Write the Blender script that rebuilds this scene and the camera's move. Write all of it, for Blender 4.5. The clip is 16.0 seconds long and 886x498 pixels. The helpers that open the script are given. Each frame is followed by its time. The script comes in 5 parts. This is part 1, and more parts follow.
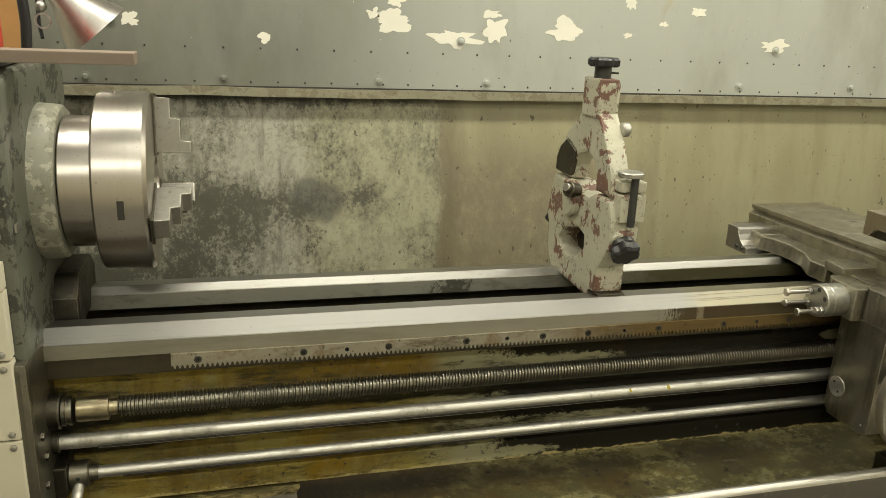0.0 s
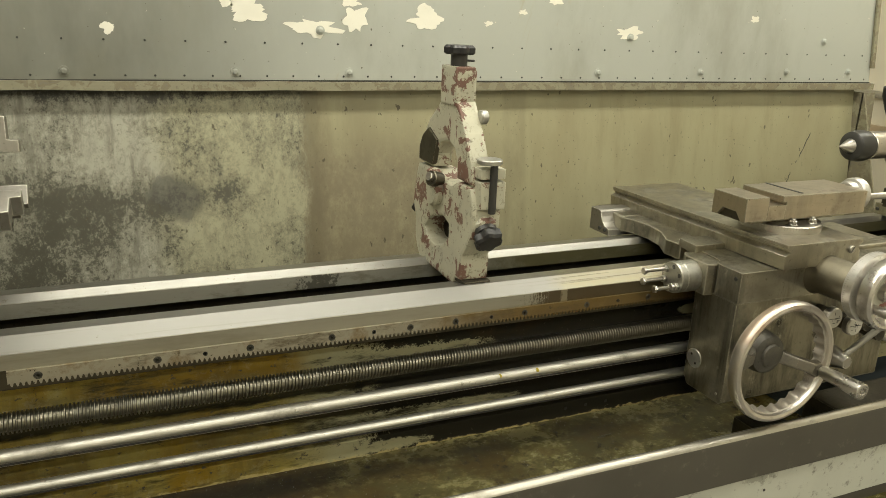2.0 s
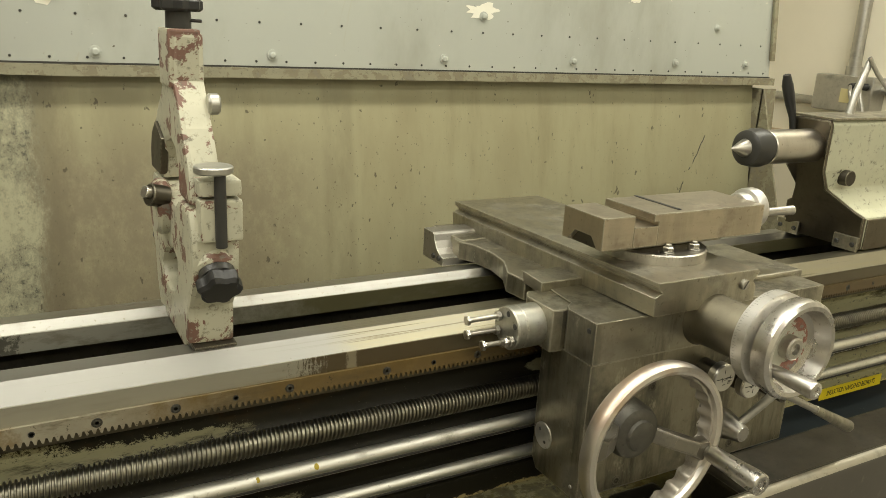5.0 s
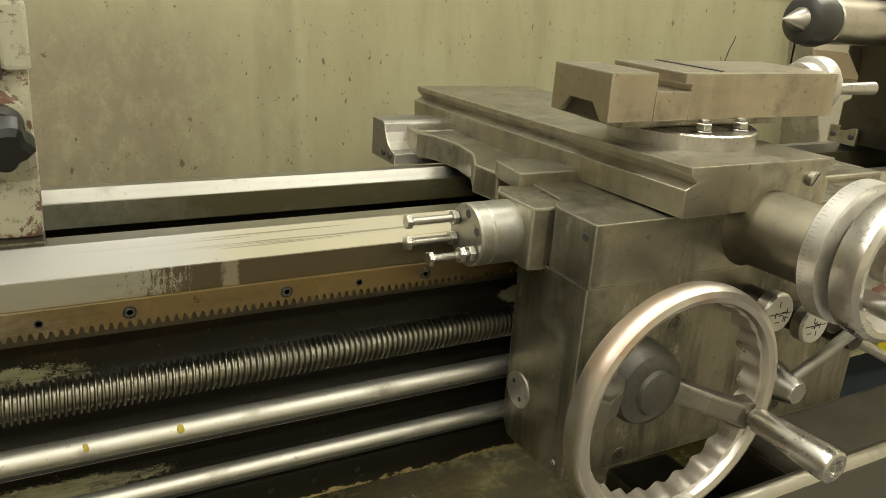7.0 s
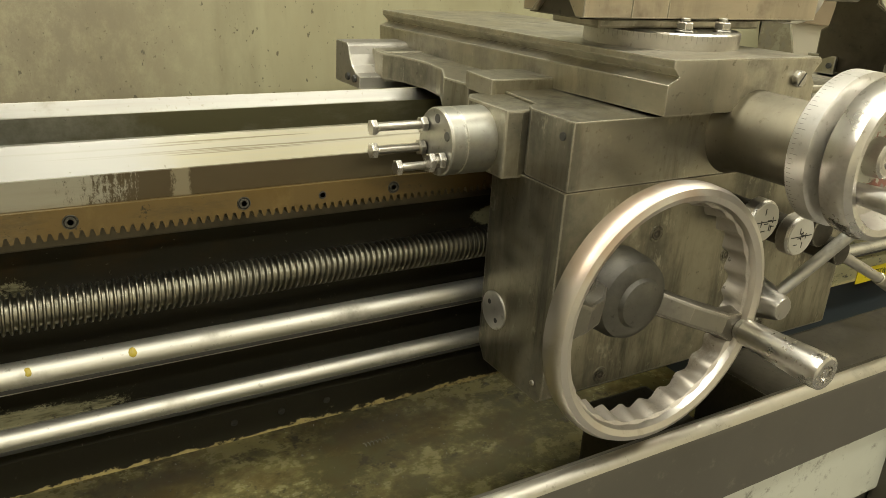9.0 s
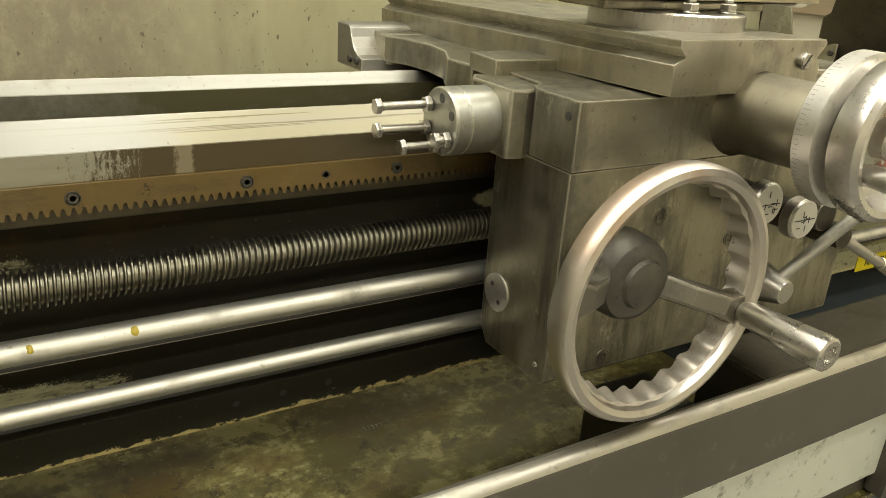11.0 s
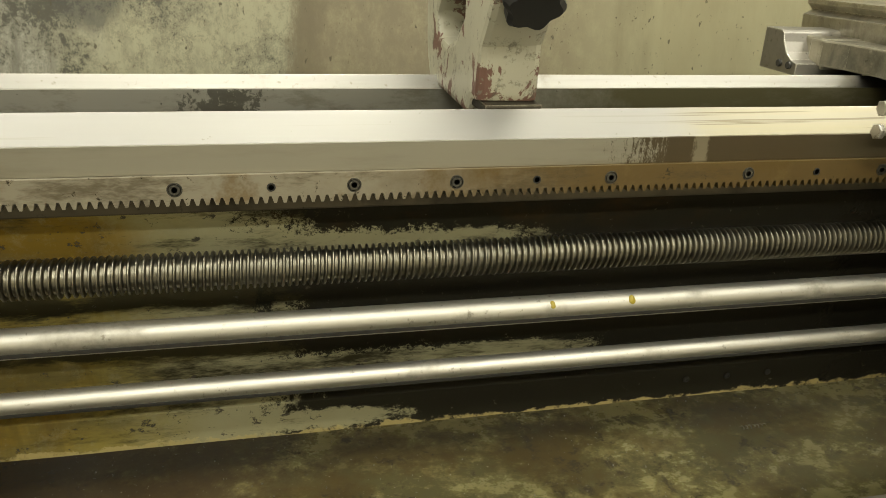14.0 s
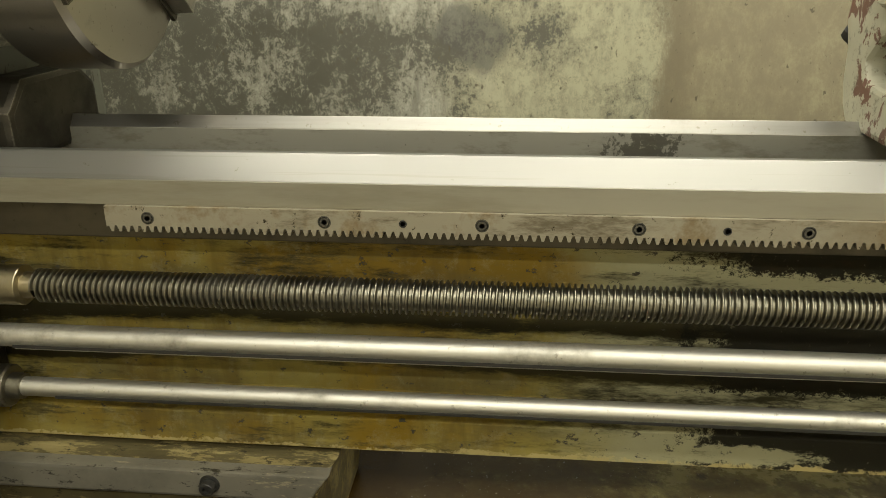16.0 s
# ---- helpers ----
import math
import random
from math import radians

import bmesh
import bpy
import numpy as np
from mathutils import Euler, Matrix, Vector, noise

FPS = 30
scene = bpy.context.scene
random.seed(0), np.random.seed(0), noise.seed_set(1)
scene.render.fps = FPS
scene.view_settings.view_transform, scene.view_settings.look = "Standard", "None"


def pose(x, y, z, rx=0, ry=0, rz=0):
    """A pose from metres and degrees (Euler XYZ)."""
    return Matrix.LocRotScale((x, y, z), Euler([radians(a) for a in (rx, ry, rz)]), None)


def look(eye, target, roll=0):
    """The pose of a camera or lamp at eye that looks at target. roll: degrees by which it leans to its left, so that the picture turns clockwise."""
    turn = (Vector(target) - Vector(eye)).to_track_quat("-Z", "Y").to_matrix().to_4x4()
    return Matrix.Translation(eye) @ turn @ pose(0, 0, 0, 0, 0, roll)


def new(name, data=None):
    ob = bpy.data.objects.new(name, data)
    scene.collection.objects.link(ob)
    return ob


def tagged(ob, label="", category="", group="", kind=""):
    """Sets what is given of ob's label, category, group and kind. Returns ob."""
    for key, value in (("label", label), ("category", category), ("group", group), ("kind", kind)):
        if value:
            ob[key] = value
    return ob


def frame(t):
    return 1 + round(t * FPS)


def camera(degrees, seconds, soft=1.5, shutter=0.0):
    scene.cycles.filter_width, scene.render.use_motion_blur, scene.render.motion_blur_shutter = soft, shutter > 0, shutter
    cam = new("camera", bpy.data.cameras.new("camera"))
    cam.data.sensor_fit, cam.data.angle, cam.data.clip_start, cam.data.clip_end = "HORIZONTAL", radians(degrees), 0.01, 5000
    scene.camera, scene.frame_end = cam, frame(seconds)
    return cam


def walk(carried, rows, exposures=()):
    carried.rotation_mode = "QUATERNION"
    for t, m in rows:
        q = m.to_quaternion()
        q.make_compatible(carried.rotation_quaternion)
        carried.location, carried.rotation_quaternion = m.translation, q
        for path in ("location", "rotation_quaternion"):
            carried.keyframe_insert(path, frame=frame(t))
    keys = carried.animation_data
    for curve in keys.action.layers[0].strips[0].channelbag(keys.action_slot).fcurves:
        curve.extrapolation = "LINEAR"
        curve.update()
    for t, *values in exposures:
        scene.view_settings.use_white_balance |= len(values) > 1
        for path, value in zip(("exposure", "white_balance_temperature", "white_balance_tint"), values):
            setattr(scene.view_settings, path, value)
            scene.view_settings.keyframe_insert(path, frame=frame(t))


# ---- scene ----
cam = camera(59.3, 16.0, 0.7)
PATH = [
    (0, (-0.468, -1.465, 1.668), (0.046, 0.378, 1.085), 2.6),
    (0.5, (-0.447, -1.466, 1.667), (0.116, 0.363, 1.088), 2.5),
    (1, (-0.43, -1.463, 1.67), (0.206, 0.342, 1.089), 2.6),
    (1.5, (-0.418, -1.459, 1.668), (0.292, 0.317, 1.083), 2.5),
    (2, (-0.404, -1.459, 1.665), (0.374, 0.285, 1.072), 2.5),
    (2.5, (-0.395, -1.455, 1.662), (0.445, 0.256, 1.056), 2.5),
    (3, (-0.366, -1.429, 1.654), (0.518, 0.257, 1.04), 2.6),
    (3.5, (-0.273, -1.358, 1.646), (0.64, 0.317, 1.045), 2.7),
    (4, (-0.127, -1.29, 1.641), (0.804, 0.391, 1.087), 2.7),
    (4.2, (-0.078, -1.258, 1.634), (0.859, 0.423, 1.089), 2.7),
    (6.3, (0.343, -0.861, 1.434), (1.289, 0.787, 0.811), 3.8),
    (6.5, (0.365, -0.84, 1.417), (1.298, 0.811, 0.782), 3.8),
    (7, (0.376, -0.814, 1.356), (1.301, 0.83, 0.691), 4.0),
    (7.5, (0.385, -0.793, 1.304), (1.321, 0.835, 0.616), 3.9),
    (8, (0.397, -0.79, 1.281), (1.355, 0.818, 0.574), 3.8),
    (8.5, (0.398, -0.79, 1.272), (1.37, 0.804, 0.555), 3.7),
    (9, (0.398, -0.794, 1.268), (1.374, 0.795, 0.544), 3.6),
    (11.5, (0.383, -0.789, 1.252), (1.364, 0.785, 0.505), 4.1),
    (12, (0.355, -0.783, 1.25), (1.303, 0.81, 0.5), 4.4),
    (12.5, (0.302, -0.779, 1.248), (1.173, 0.856, 0.495), 4.3),
    (13, (0.235, -0.774, 1.252), (0.981, 0.922, 0.5), 4.0),
    (13.5, (0.163, -0.768, 1.25), (0.766, 0.984, 0.497), 3.6),
    (14, (0.087, -0.766, 1.243), (0.523, 1.033, 0.485), 2.5),
    (14.5, (0.009, -0.769, 1.244), (0.263, 1.062, 0.48), 1.0),
    (15, (-0.051, -0.781, 1.242), (0.065, 1.067, 0.484), 0.2),
    (15.5, (-0.11, -0.792, 1.254), (-0.122, 1.06, 0.499), -0.1),
    (16, (-0.133, -0.807, 1.276), (-0.314, 1.054, 0.566), -0.5),
]
walk(cam, [(t, look(eye, target, roll)) for t, eye, target, roll in PATH],
     exposures=((0.0, -0.18), (3.0, -0.15), (6.5, -0.08), (9.0, 0.09), (12.0, 0.18), (14.0, 0.10), (16.0, 0.16)))

# ---- world and lamps ----
world = bpy.data.worlds.new("world")
scene.world = world
world.use_nodes = True
bg = world.node_tree.nodes["Background"]
bg.inputs[0].default_value = (0.9, 0.95, 1.0, 1)
bg.inputs[1].default_value = 0.15
LAMP_POWER = 35.5
RUBBED = {}
LAMP_COLOR = (0.97, 0.94, 0.80)


# ---- small tools ----
def V(*a):
    return Vector(a)


def box(bm, x0, x1, y0, y1, z0, z1):
    v = [bm.verts.new((x, y, z)) for x in (x0, x1) for y in (y0, y1) for z in (z0, z1)]
    for f in ((0, 1, 3, 2), (4, 6, 7, 5), (0, 4, 5, 1), (2, 3, 7, 6), (0, 2, 6, 4), (1, 5, 7, 3)):
        bm.faces.new([v[i] for i in f])
    return v


def prism(bm, pts, axis, a0, a1, cuts=1):
    """A closed outline drawn out along an axis: x outlines are (y, z), y outlines (x, z), z outlines (x, y)."""
    def at(p, a):
        return {"x": (a, p[0], p[1]), "y": (p[0], a, p[1]), "z": (p[0], p[1], a)}[axis]
    rings = [[bm.verts.new(at(p, a0 + (a1 - a0) * k / cuts)) for p in pts] for k in range(cuts + 1)]
    n = len(pts)
    for r, q in zip(rings, rings[1:]):
        for i in range(n):
            bm.faces.new((r[i], r[(i + 1) % n], q[(i + 1) % n], q[i]))
    bm.faces.new(rings[0])
    bm.faces.new(rings[-1])
    bmesh.ops.recalc_face_normals(bm, faces=bm.faces)


def revolve(bm, profile, origin, axis, n=32):
    """A profile of (along, radius) turned about an axis; radius 0 closes it."""
    axis = Vector(axis).normalized()
    u = axis.orthogonal().normalized()
    w = axis.cross(u)
    o = Vector(origin)
    rings = []
    for a, r in profile:
        if r < 1e-6:
            rings.append([bm.verts.new(o + axis * a)])
        else:
            rings.append([bm.verts.new(o + axis * a + (u * math.cos(k * math.tau / n) + w * math.sin(k * math.tau / n)) * r) for k in range(n)])
    for p, q in zip(rings, rings[1:]):
        for k in range(n):
            j = (k + 1) % n
            if len(p) == 1 and len(q) == 1:
                continue
            if len(p) == 1:
                bm.faces.new((p[0], q[j], q[k]))
            elif len(q) == 1:
                bm.faces.new((p[k], p[j], q[0]))
            else:
                bm.faces.new((p[k], p[j], q[j], q[k]))
    for ring in (rings[0], rings[-1]):
        if len(ring) > 1:
            bm.faces.new(ring)
    bmesh.ops.recalc_face_normals(bm, faces=bm.faces)


def rod(bm, a, b, r0, r1=None, n=20, chamfer=0.0):
    a, b = Vector(a), Vector(b)
    d = (b - a).length
    r1 = r0 if r1 is None else r1
    c = chamfer
    prof = [(0, r0 - c), (c, r0), (d - c, r1), (d, r1 - c)] if c else [(0, r0), (d, r1)]
    revolve(bm, prof, a, b - a, n)


def sweep(bm, pts, r, n=10):
    """A bent round bar through points."""
    pts = [Vector(p) for p in pts]
    rings = []
    u = None
    for i, p in enumerate(pts):
        t = (pts[min(i + 1, len(pts) - 1)] - pts[max(i - 1, 0)]).normalized()
        u = t.orthogonal().normalized() if u is None else (u - t * u.dot(t)).normalized()
        w = t.cross(u)
        rr = r[i] if isinstance(r, (list, tuple)) else r
        rings.append([bm.verts.new(p + (u * math.cos(k * math.tau / n) + w * math.sin(k * math.tau / n)) * rr) for k in range(n)])
    for p, q in zip(rings, rings[1:]):
        for k in range(n):
            bm.faces.new((p[k], p[(k + 1) % n], q[(k + 1) % n], q[k]))
    bm.faces.new(rings[0])
    bm.faces.new(rings[-1])
    bmesh.ops.recalc_face_normals(bm, faces=bm.faces)


def bevel(bm, width, segments=2, angle=25):
    bm.normal_update()
    edges = [e for e in bm.edges if len(e.link_faces) == 2 and e.calc_face_angle(0) > radians(angle)]
    if edges:
        flat = bm.faces.layers.int.get("flat") or bm.faces.layers.int.new("flat")
        edges = [e for e in bm.edges if len(e.link_faces) == 2 and e.calc_face_angle(0) > radians(angle)]
        for f in bm.faces:
            f[flat] = 1
        made = bmesh.ops.bevel(bm, geom=edges, offset=width, segments=segments, profile=0.6, affect="EDGES", clamp_overlap=True, material=1)
        for f in made["faces"]:
            f[flat] = 0


def bend_by_noise(bm, scale, size):
    """Casting unevenness."""
    for v in bm.verts:
        v.co += noise.noise_vector(v.co * scale) * size


def thing(name, base, label, category, group="", kind=""):
    ob = new(name)
    ob.location = base
    ob.empty_display_size = 0.05
    return tagged(ob, label, category, group, kind)


def base_of(ob):
    p = Vector(ob.location)
    while ob.parent:
        ob = ob.parent
        p += ob.location
    return p


def finish(bm, name, material, smooth=True, sharp=32):
    me = bpy.data.meshes.new(name)
    bmesh.ops.recalc_face_normals(bm, faces=bm.faces)
    bm.normal_update()
    if smooth:
        flat = bm.faces.layers.int.get("flat")
        for f in bm.faces:
            f.smooth = not (flat and f[flat])
        for e in bm.edges:
            if len(e.link_faces) != 2 or e.calc_face_angle(0) > radians(sharp):
                e.smooth = False
    rub = RUBBED.get(material.name)
    if not rub:
        for f in bm.faces:
            f.material_index = 0
    bm.to_mesh(me)
    bm.free()
    me.materials.append(material)
    if rub:
        me.materials.append(rub)
    return me


def part(name, bm, material, parent, label="", smooth=True):
    """One mesh, drawn in world metres, under a thing or a part."""
    off = base_of(parent)
    bmesh.ops.translate(bm, verts=bm.verts, vec=-off)
    ob = new(name, finish(bm, name, material, smooth))
    ob.parent = parent
    return tagged(ob, label)


def solid(name, bm, material, label, category, kind="", base=None, group=""):
    """A thing that is one mesh."""
    if base is not None:
        bmesh.ops.translate(bm, verts=bm.verts, vec=-Vector(base))
    ob = new(name, finish(bm, name, material))
    if base is not None:
        ob.location = base
    return tagged(ob, label, category, group, kind)


def boxpart(name, dims, material, parent, label="", w=0.002):
    bm = bmesh.new()
    box(bm, *dims)
    if w:
        bevel(bm, w)
    return part(name, bm, material, parent, label)


def rodpart(name, a, b, r, material, parent, label="", r1=None, n=24, chamfer=0.001):
    bm = bmesh.new()
    rod(bm, a, b, r, r1, n, chamfer)
    return part(name, bm, material, parent, label)


def revpart(name, profile, origin, axis, material, parent, label="", n=40):
    bm = bmesh.new()
    revolve(bm, profile, origin, axis, n)
    return part(name, bm, material, parent, label)


def hexpart(name, a, b, r, material, parent, label=""):
    bm = bmesh.new()
    rod(bm, a, b, r, n=6, chamfer=r * 0.12)
    return part(name, bm, material, parent, label)


# ---- materials ----
class Mat:
    """A node material built step by step; every pattern reads the place in metres."""

    def __init__(self, name, base, rough=0.5, metal=0.0):
        self.m = bpy.data.materials.new(name)
        self.m.use_nodes = True
        self.t = self.m.node_tree
        self.n = self.t.nodes
        self.b = self.n["Principled BSDF"]
        self.geo = self.n.new("ShaderNodeNewGeometry")
        self.pos = self.geo.outputs["Position"]
        rgb = self.n.new("ShaderNodeRGB")
        rgb.outputs[0].default_value = (*base, 1)
        self.col = rgb.outputs[0]
        val = self.n.new("ShaderNodeValue")
        val.outputs[0].default_value = rough
        self.rough = val.outputs[0]
        val = self.n.new("ShaderNodeValue")
        val.outputs[0].default_value = metal
        self.metal = val.outputs[0]
        self.height = None

    def link(self, a, b):
        self.t.links.new(a, b)

    def math(self, op, a, b=None, clamp=False):
        nd = self.n.new("ShaderNodeMath")
        nd.operation = op
        nd.use_clamp = clamp
        for i, s in enumerate((a, b)):
            if s is None:
                continue
            if isinstance(s, (int, float)):
                nd.inputs[i].default_value = s
            else:
                self.link(s, nd.inputs[i])
        return nd.outputs[0]

    def coord(self, scale=(1, 1, 1), shift=(0, 0, 0)):
        nd = self.n.new("ShaderNodeMapping")
        self.link(self.pos, nd.inputs[0])
        nd.inputs["Scale"].default_value = scale
        nd.inputs["Location"].default_value = shift
        return nd.outputs[0]

    def noise(self, scale, detail=5, rough=0.6, stretch=(1, 1, 1), warp=0.0, shift=(0, 0, 0)):
        nd = self.n.new("ShaderNodeTexNoise")
        nd.inputs["Scale"].default_value = scale
        nd.inputs["Detail"].default_value = detail
        nd.inputs["Roughness"].default_value = rough
        nd.inputs["Distortion"].default_value = warp
        self.link(self.coord(stretch, shift), nd.inputs["Vector"])
        return nd.outputs["Fac"]

    def ramp(self, fac, lo, hi):
        """0 below lo, 1 above hi, smooth between (hi may be under lo)."""
        nd = self.n.new("ShaderNodeMapRange")
        nd.interpolation_type = "SMOOTHSTEP"
        nd.inputs["From Min"].default_value = lo
        nd.inputs["From Max"].default_value = hi
        self.link(fac, nd.inputs["Value"])
        return nd.outputs["Result"]

    def axis(self, k):
        nd = self.n.new("ShaderNodeSeparateXYZ")
        self.link(self.pos, nd.inputs[0])
        return nd.outputs[k]

    def mix(self, fac, color):
        nd = self.n.new("ShaderNodeMix")
        nd.data_type = "RGBA"
        self.link(fac, nd.inputs["Factor"]) if not isinstance(fac, (int, float)) else None
        if isinstance(fac, (int, float)):
            nd.inputs["Factor"].default_value = fac
        self.link(self.col, nd.inputs["A"])
        if isinstance(color, tuple):
            nd.inputs["B"].default_value = (*color, 1)
        else:
            self.link(color, nd.inputs["B"])
        self.col = nd.outputs["Result"]
        return self

    def lerp(self, which, fac, value):
        nd = self.n.new("ShaderNodeMix")
        self.link(fac, nd.inputs["Factor"])
        self.link(self.rough if which == "rough" else self.metal, nd.inputs["A"])
        nd.inputs["B"].default_value = value
        if which == "rough":
            self.rough = nd.outputs["Result"]
        else:
            self.metal = nd.outputs["Result"]
        return self

    def layer(self, fac, color=None, rough=None, metal=None):
        if color is not None:
            self.mix(fac, color)
        if rough is not None:
            self.lerp("rough", fac, rough)
        if metal is not None:
            self.lerp("metal", fac, metal)
        return self

    def relief(self, fac, size, distance=0.001):
        nd = self.n.new("ShaderNodeBump")
        nd.inputs["Strength"].default_value = size
        nd.inputs["Distance"].default_value = distance
        self.link(fac, nd.inputs["Height"])
        if self.height is not None:
            self.link(self.height, nd.inputs["Normal"])
        self.height = nd.outputs[0]
        return self

    def edges(self, color, lo=0.53, hi=0.6, rough=None, metal=None):
        """Rubbed edges, broken up by grain."""
        nd = self.n.new("ShaderNodeBevel")
        nd.samples = 4
        nd.inputs["Radius"].default_value = 0.0036
        dot = self.n.new("ShaderNodeVectorMath")
        dot.operation = "DOT_PRODUCT"
        self.link(nd.outputs[0], dot.inputs[0])
        self.link(self.geo.outputs["Normal"], dot.inputs[1])
        worn = self.ramp(self.math("SUBTRACT", 1.0, dot.outputs["Value"]), lo, hi)
        return self.layer(self.math("MULTIPLY", worn, self.ramp(self.noise(38, 6, 0.8), 0.34, 0.56)), color, rough, metal)

    def done(self):
        self.link(self.col, self.b.inputs["Base Color"])
        self.link(self.rough, self.b.inputs["Roughness"])
        self.link(self.metal, self.b.inputs["Metallic"])
        if self.height is not None:
            self.link(self.height, self.b.inputs["Normal"])
        return self.m


def metal(name, base, rough, dirt=(0.05, 0.045, 0.03), amount=0.5, grain=(1, 1, 1), edge=None, fine=0.15, stains=(), smear=0.0):
    m = Mat(name, base, rough, 1.0)
    streak = m.noise(60, 4, 0.7, grain)
    m.layer(m.ramp(m.noise(9, 6, 0.65), 0.62 - 0.3 * amount, 0.8), dirt, rough + 0.25, 0.55)
    m.layer(m.math("MULTIPLY", m.ramp(m.noise(120, 3), 0.62, 0.75), 0.5), dirt, rough + 0.2)
    m.mix(m.math("MULTIPLY", m.ramp(streak, 0.4, 0.75), 0.25), tuple(c * 0.55 for c in base))
    m.rough = m.math("ADD", m.rough, m.math("MULTIPLY", m.math("SUBTRACT", m.noise(14, 5, 0.7, grain), 0.5), 0.3))
    for cx, cz, rx, rz, color in stains:
        d = m.math("ADD", m.math("POWER", m.math("DIVIDE", m.math("SUBTRACT", m.axis(0), cx), rx), 2), m.math("POWER", m.math("DIVIDE", m.math("SUBTRACT", m.axis(2), cz), rz), 2))
        d = m.math("ADD", d, m.math("MULTIPLY", m.math("SUBTRACT", m.noise(70, 6, 0.8, (1, 1, 0.2)), 0.5), 4.5))
        m.layer(m.math("MULTIPLY", m.ramp(d, 1.1, 0.3), 0.8), color, rough + 0.1, 0.5)
    if smear:
        m.layer(m.math("MULTIPLY", m.ramp(m.noise(13, 6, 0.72, (1, 1, 0.16), 0, (3, 1, 0)), 0.44, 0.66), smear), tuple(v * 0.3 for v in base), rough + 0.12)
        m.layer(m.math("MULTIPLY", m.ramp(m.noise(24, 6, 0.75, (1, 1, 0.5), 0, (7, 2, 1)), 0.58, 0.68), smear * 0.6), tuple(min(0.8, v * 1.6) for v in base), rough * 0.9)
    if edge:
        m.edges(edge, 0.005, 0.06, rough * 0.8, 1.0)
    m.relief(streak, fine, 0.0006)
    return m.done()


STEEL_WAY_REAR = metal("rear_way_steel", (0.38, 0.372, 0.34), 0.36, (0.2, 0.18, 0.12), 0.12, (0.05, 1, 1), None, 0.06)
STEEL_ROD = metal("polished_rod_steel", (0.72, 0.705, 0.64), 0.47, (0.16, 0.135, 0.075), 0.42, (0.04, 1, 1), None, 0.05)
STEEL_SCREW = metal("leadscrew_steel", (0.25, 0.235, 0.185), 0.36, (0.045, 0.04, 0.026), 0.4, (1, 1, 1))
CHROME = metal("worn_chrome", (0.60, 0.58, 0.54), 0.29, (0.2, 0.15, 0.09), 0.15, (1, 1, 1), None, 0.04)
CHUCK_STEEL = metal("turned_chuck_steel", (0.50, 0.47, 0.42), 0.30, (0.14, 0.12, 0.085), 0.0, (0.5, 0.02, 0.02), None, 0.02)
JAW_STEEL = metal("jaw_steel", (0.33, 0.315, 0.28), 0.5, (0.1, 0.09, 0.06), 0.3, (1, 1, 1), (0.7, 0.68, 0.6))
SADDLE_STEEL = metal("oily_saddle_iron", (0.40, 0.375, 0.295), 0.35, (0.055, 0.048, 0.03), 0.66, (0.3, 0.3, 1), (0.7, 0.67, 0.58), 0.15, (), 0.85)
SLIDE_STEEL = metal("oily_slide_iron", (0.49, 0.46, 0.375), 0.34, (0.07, 0.062, 0.038), 0.42, (1, 0.2, 1), (0.78, 0.74, 0.64), 0.15, (), 0.45)
TOP_SLIDE_STEEL = metal("brownish_slide_steel", (0.50, 0.44, 0.345), 0.36, (0.12, 0.085, 0.055), 0.3, (0.2, 1, 1), (0.8, 0.74, 0.63), 0.15, (), 0.25)
APRON_STEEL = metal("oily_apron_iron", (0.365, 0.338, 0.255), 0.37, (0.045, 0.04, 0.025), 0.62, (1, 1, 0.25), (0.7, 0.65, 0.54), 0.15, (), 0.95)
BOSS_IRON = metal("brown_cast_boss", (0.18, 0.163, 0.12), 0.5, (0.06, 0.05, 0.03), 0.5, (1, 1, 0.3))
DARK_IRON = metal("dark_oily_iron", (0.10, 0.09, 0.07), 0.45, (0.02, 0.018, 0.012), 0.6, (1, 1, 1), (0.3, 0.28, 0.22))
NOSE_IRON = metal("brown_grey_nose_iron", (0.145, 0.125, 0.092), 0.48, (0.05, 0.042, 0.026), 0.5, (1, 1, 0.4), (0.35, 0.32, 0.25))
SPOKE_IRON = metal("rubbed_dark_spoke", (0.24, 0.225, 0.19), 0.42, (0.07, 0.062, 0.05), 0.6, (1, 1, 1), (0.5, 0.46, 0.4))
HUB_IRON = metal("dark_grey_hub", (0.15, 0.145, 0.125), 0.46, (0.04, 0.035, 0.03), 0.5)
# ledge colour is darkened to stand for the shade under the way
SHADED_LEDGE_IRON = metal("shaded_ledge_iron", (0.12, 0.105, 0.075), 0.5, (0.03, 0.025, 0.015), 0.6, (0.1, 1, 1))
SLEEVE_STEEL = metal("brassy_sleeve_steel", (0.40, 0.35, 0.23), 0.36, (0.12, 0.1, 0.05), 0.3)
TURRET_STEEL = metal("satin_turret_steel", (0.42, 0.415, 0.37), 0.42, (0.12, 0.11, 0.08), 0.4, (1, 1, 1), (0.65, 0.63, 0.56))
BRIGHT_STEEL = metal("bright_bolt_steel", (0.48, 0.46, 0.42), 0.33, (0.15, 0.13, 0.09), 0.25, (1, 1, 1), (0.75, 0.73, 0.68))
DIAL_STEEL = metal("satin_dial_steel", (0.66, 0.645, 0.61), 0.42, (0.3, 0.27, 0.2), 0.2)
WORN_EDGE = metal("rubbed_edge_steel", (0.52, 0.49, 0.40), 0.38, (0.16, 0.14, 0.09), 1.15, (1, 1, 1))
for mat in (SADDLE_STEEL, SLIDE_STEEL, TOP_SLIDE_STEEL, APRON_STEEL):
    RUBBED[mat.name] = WORN_EDGE
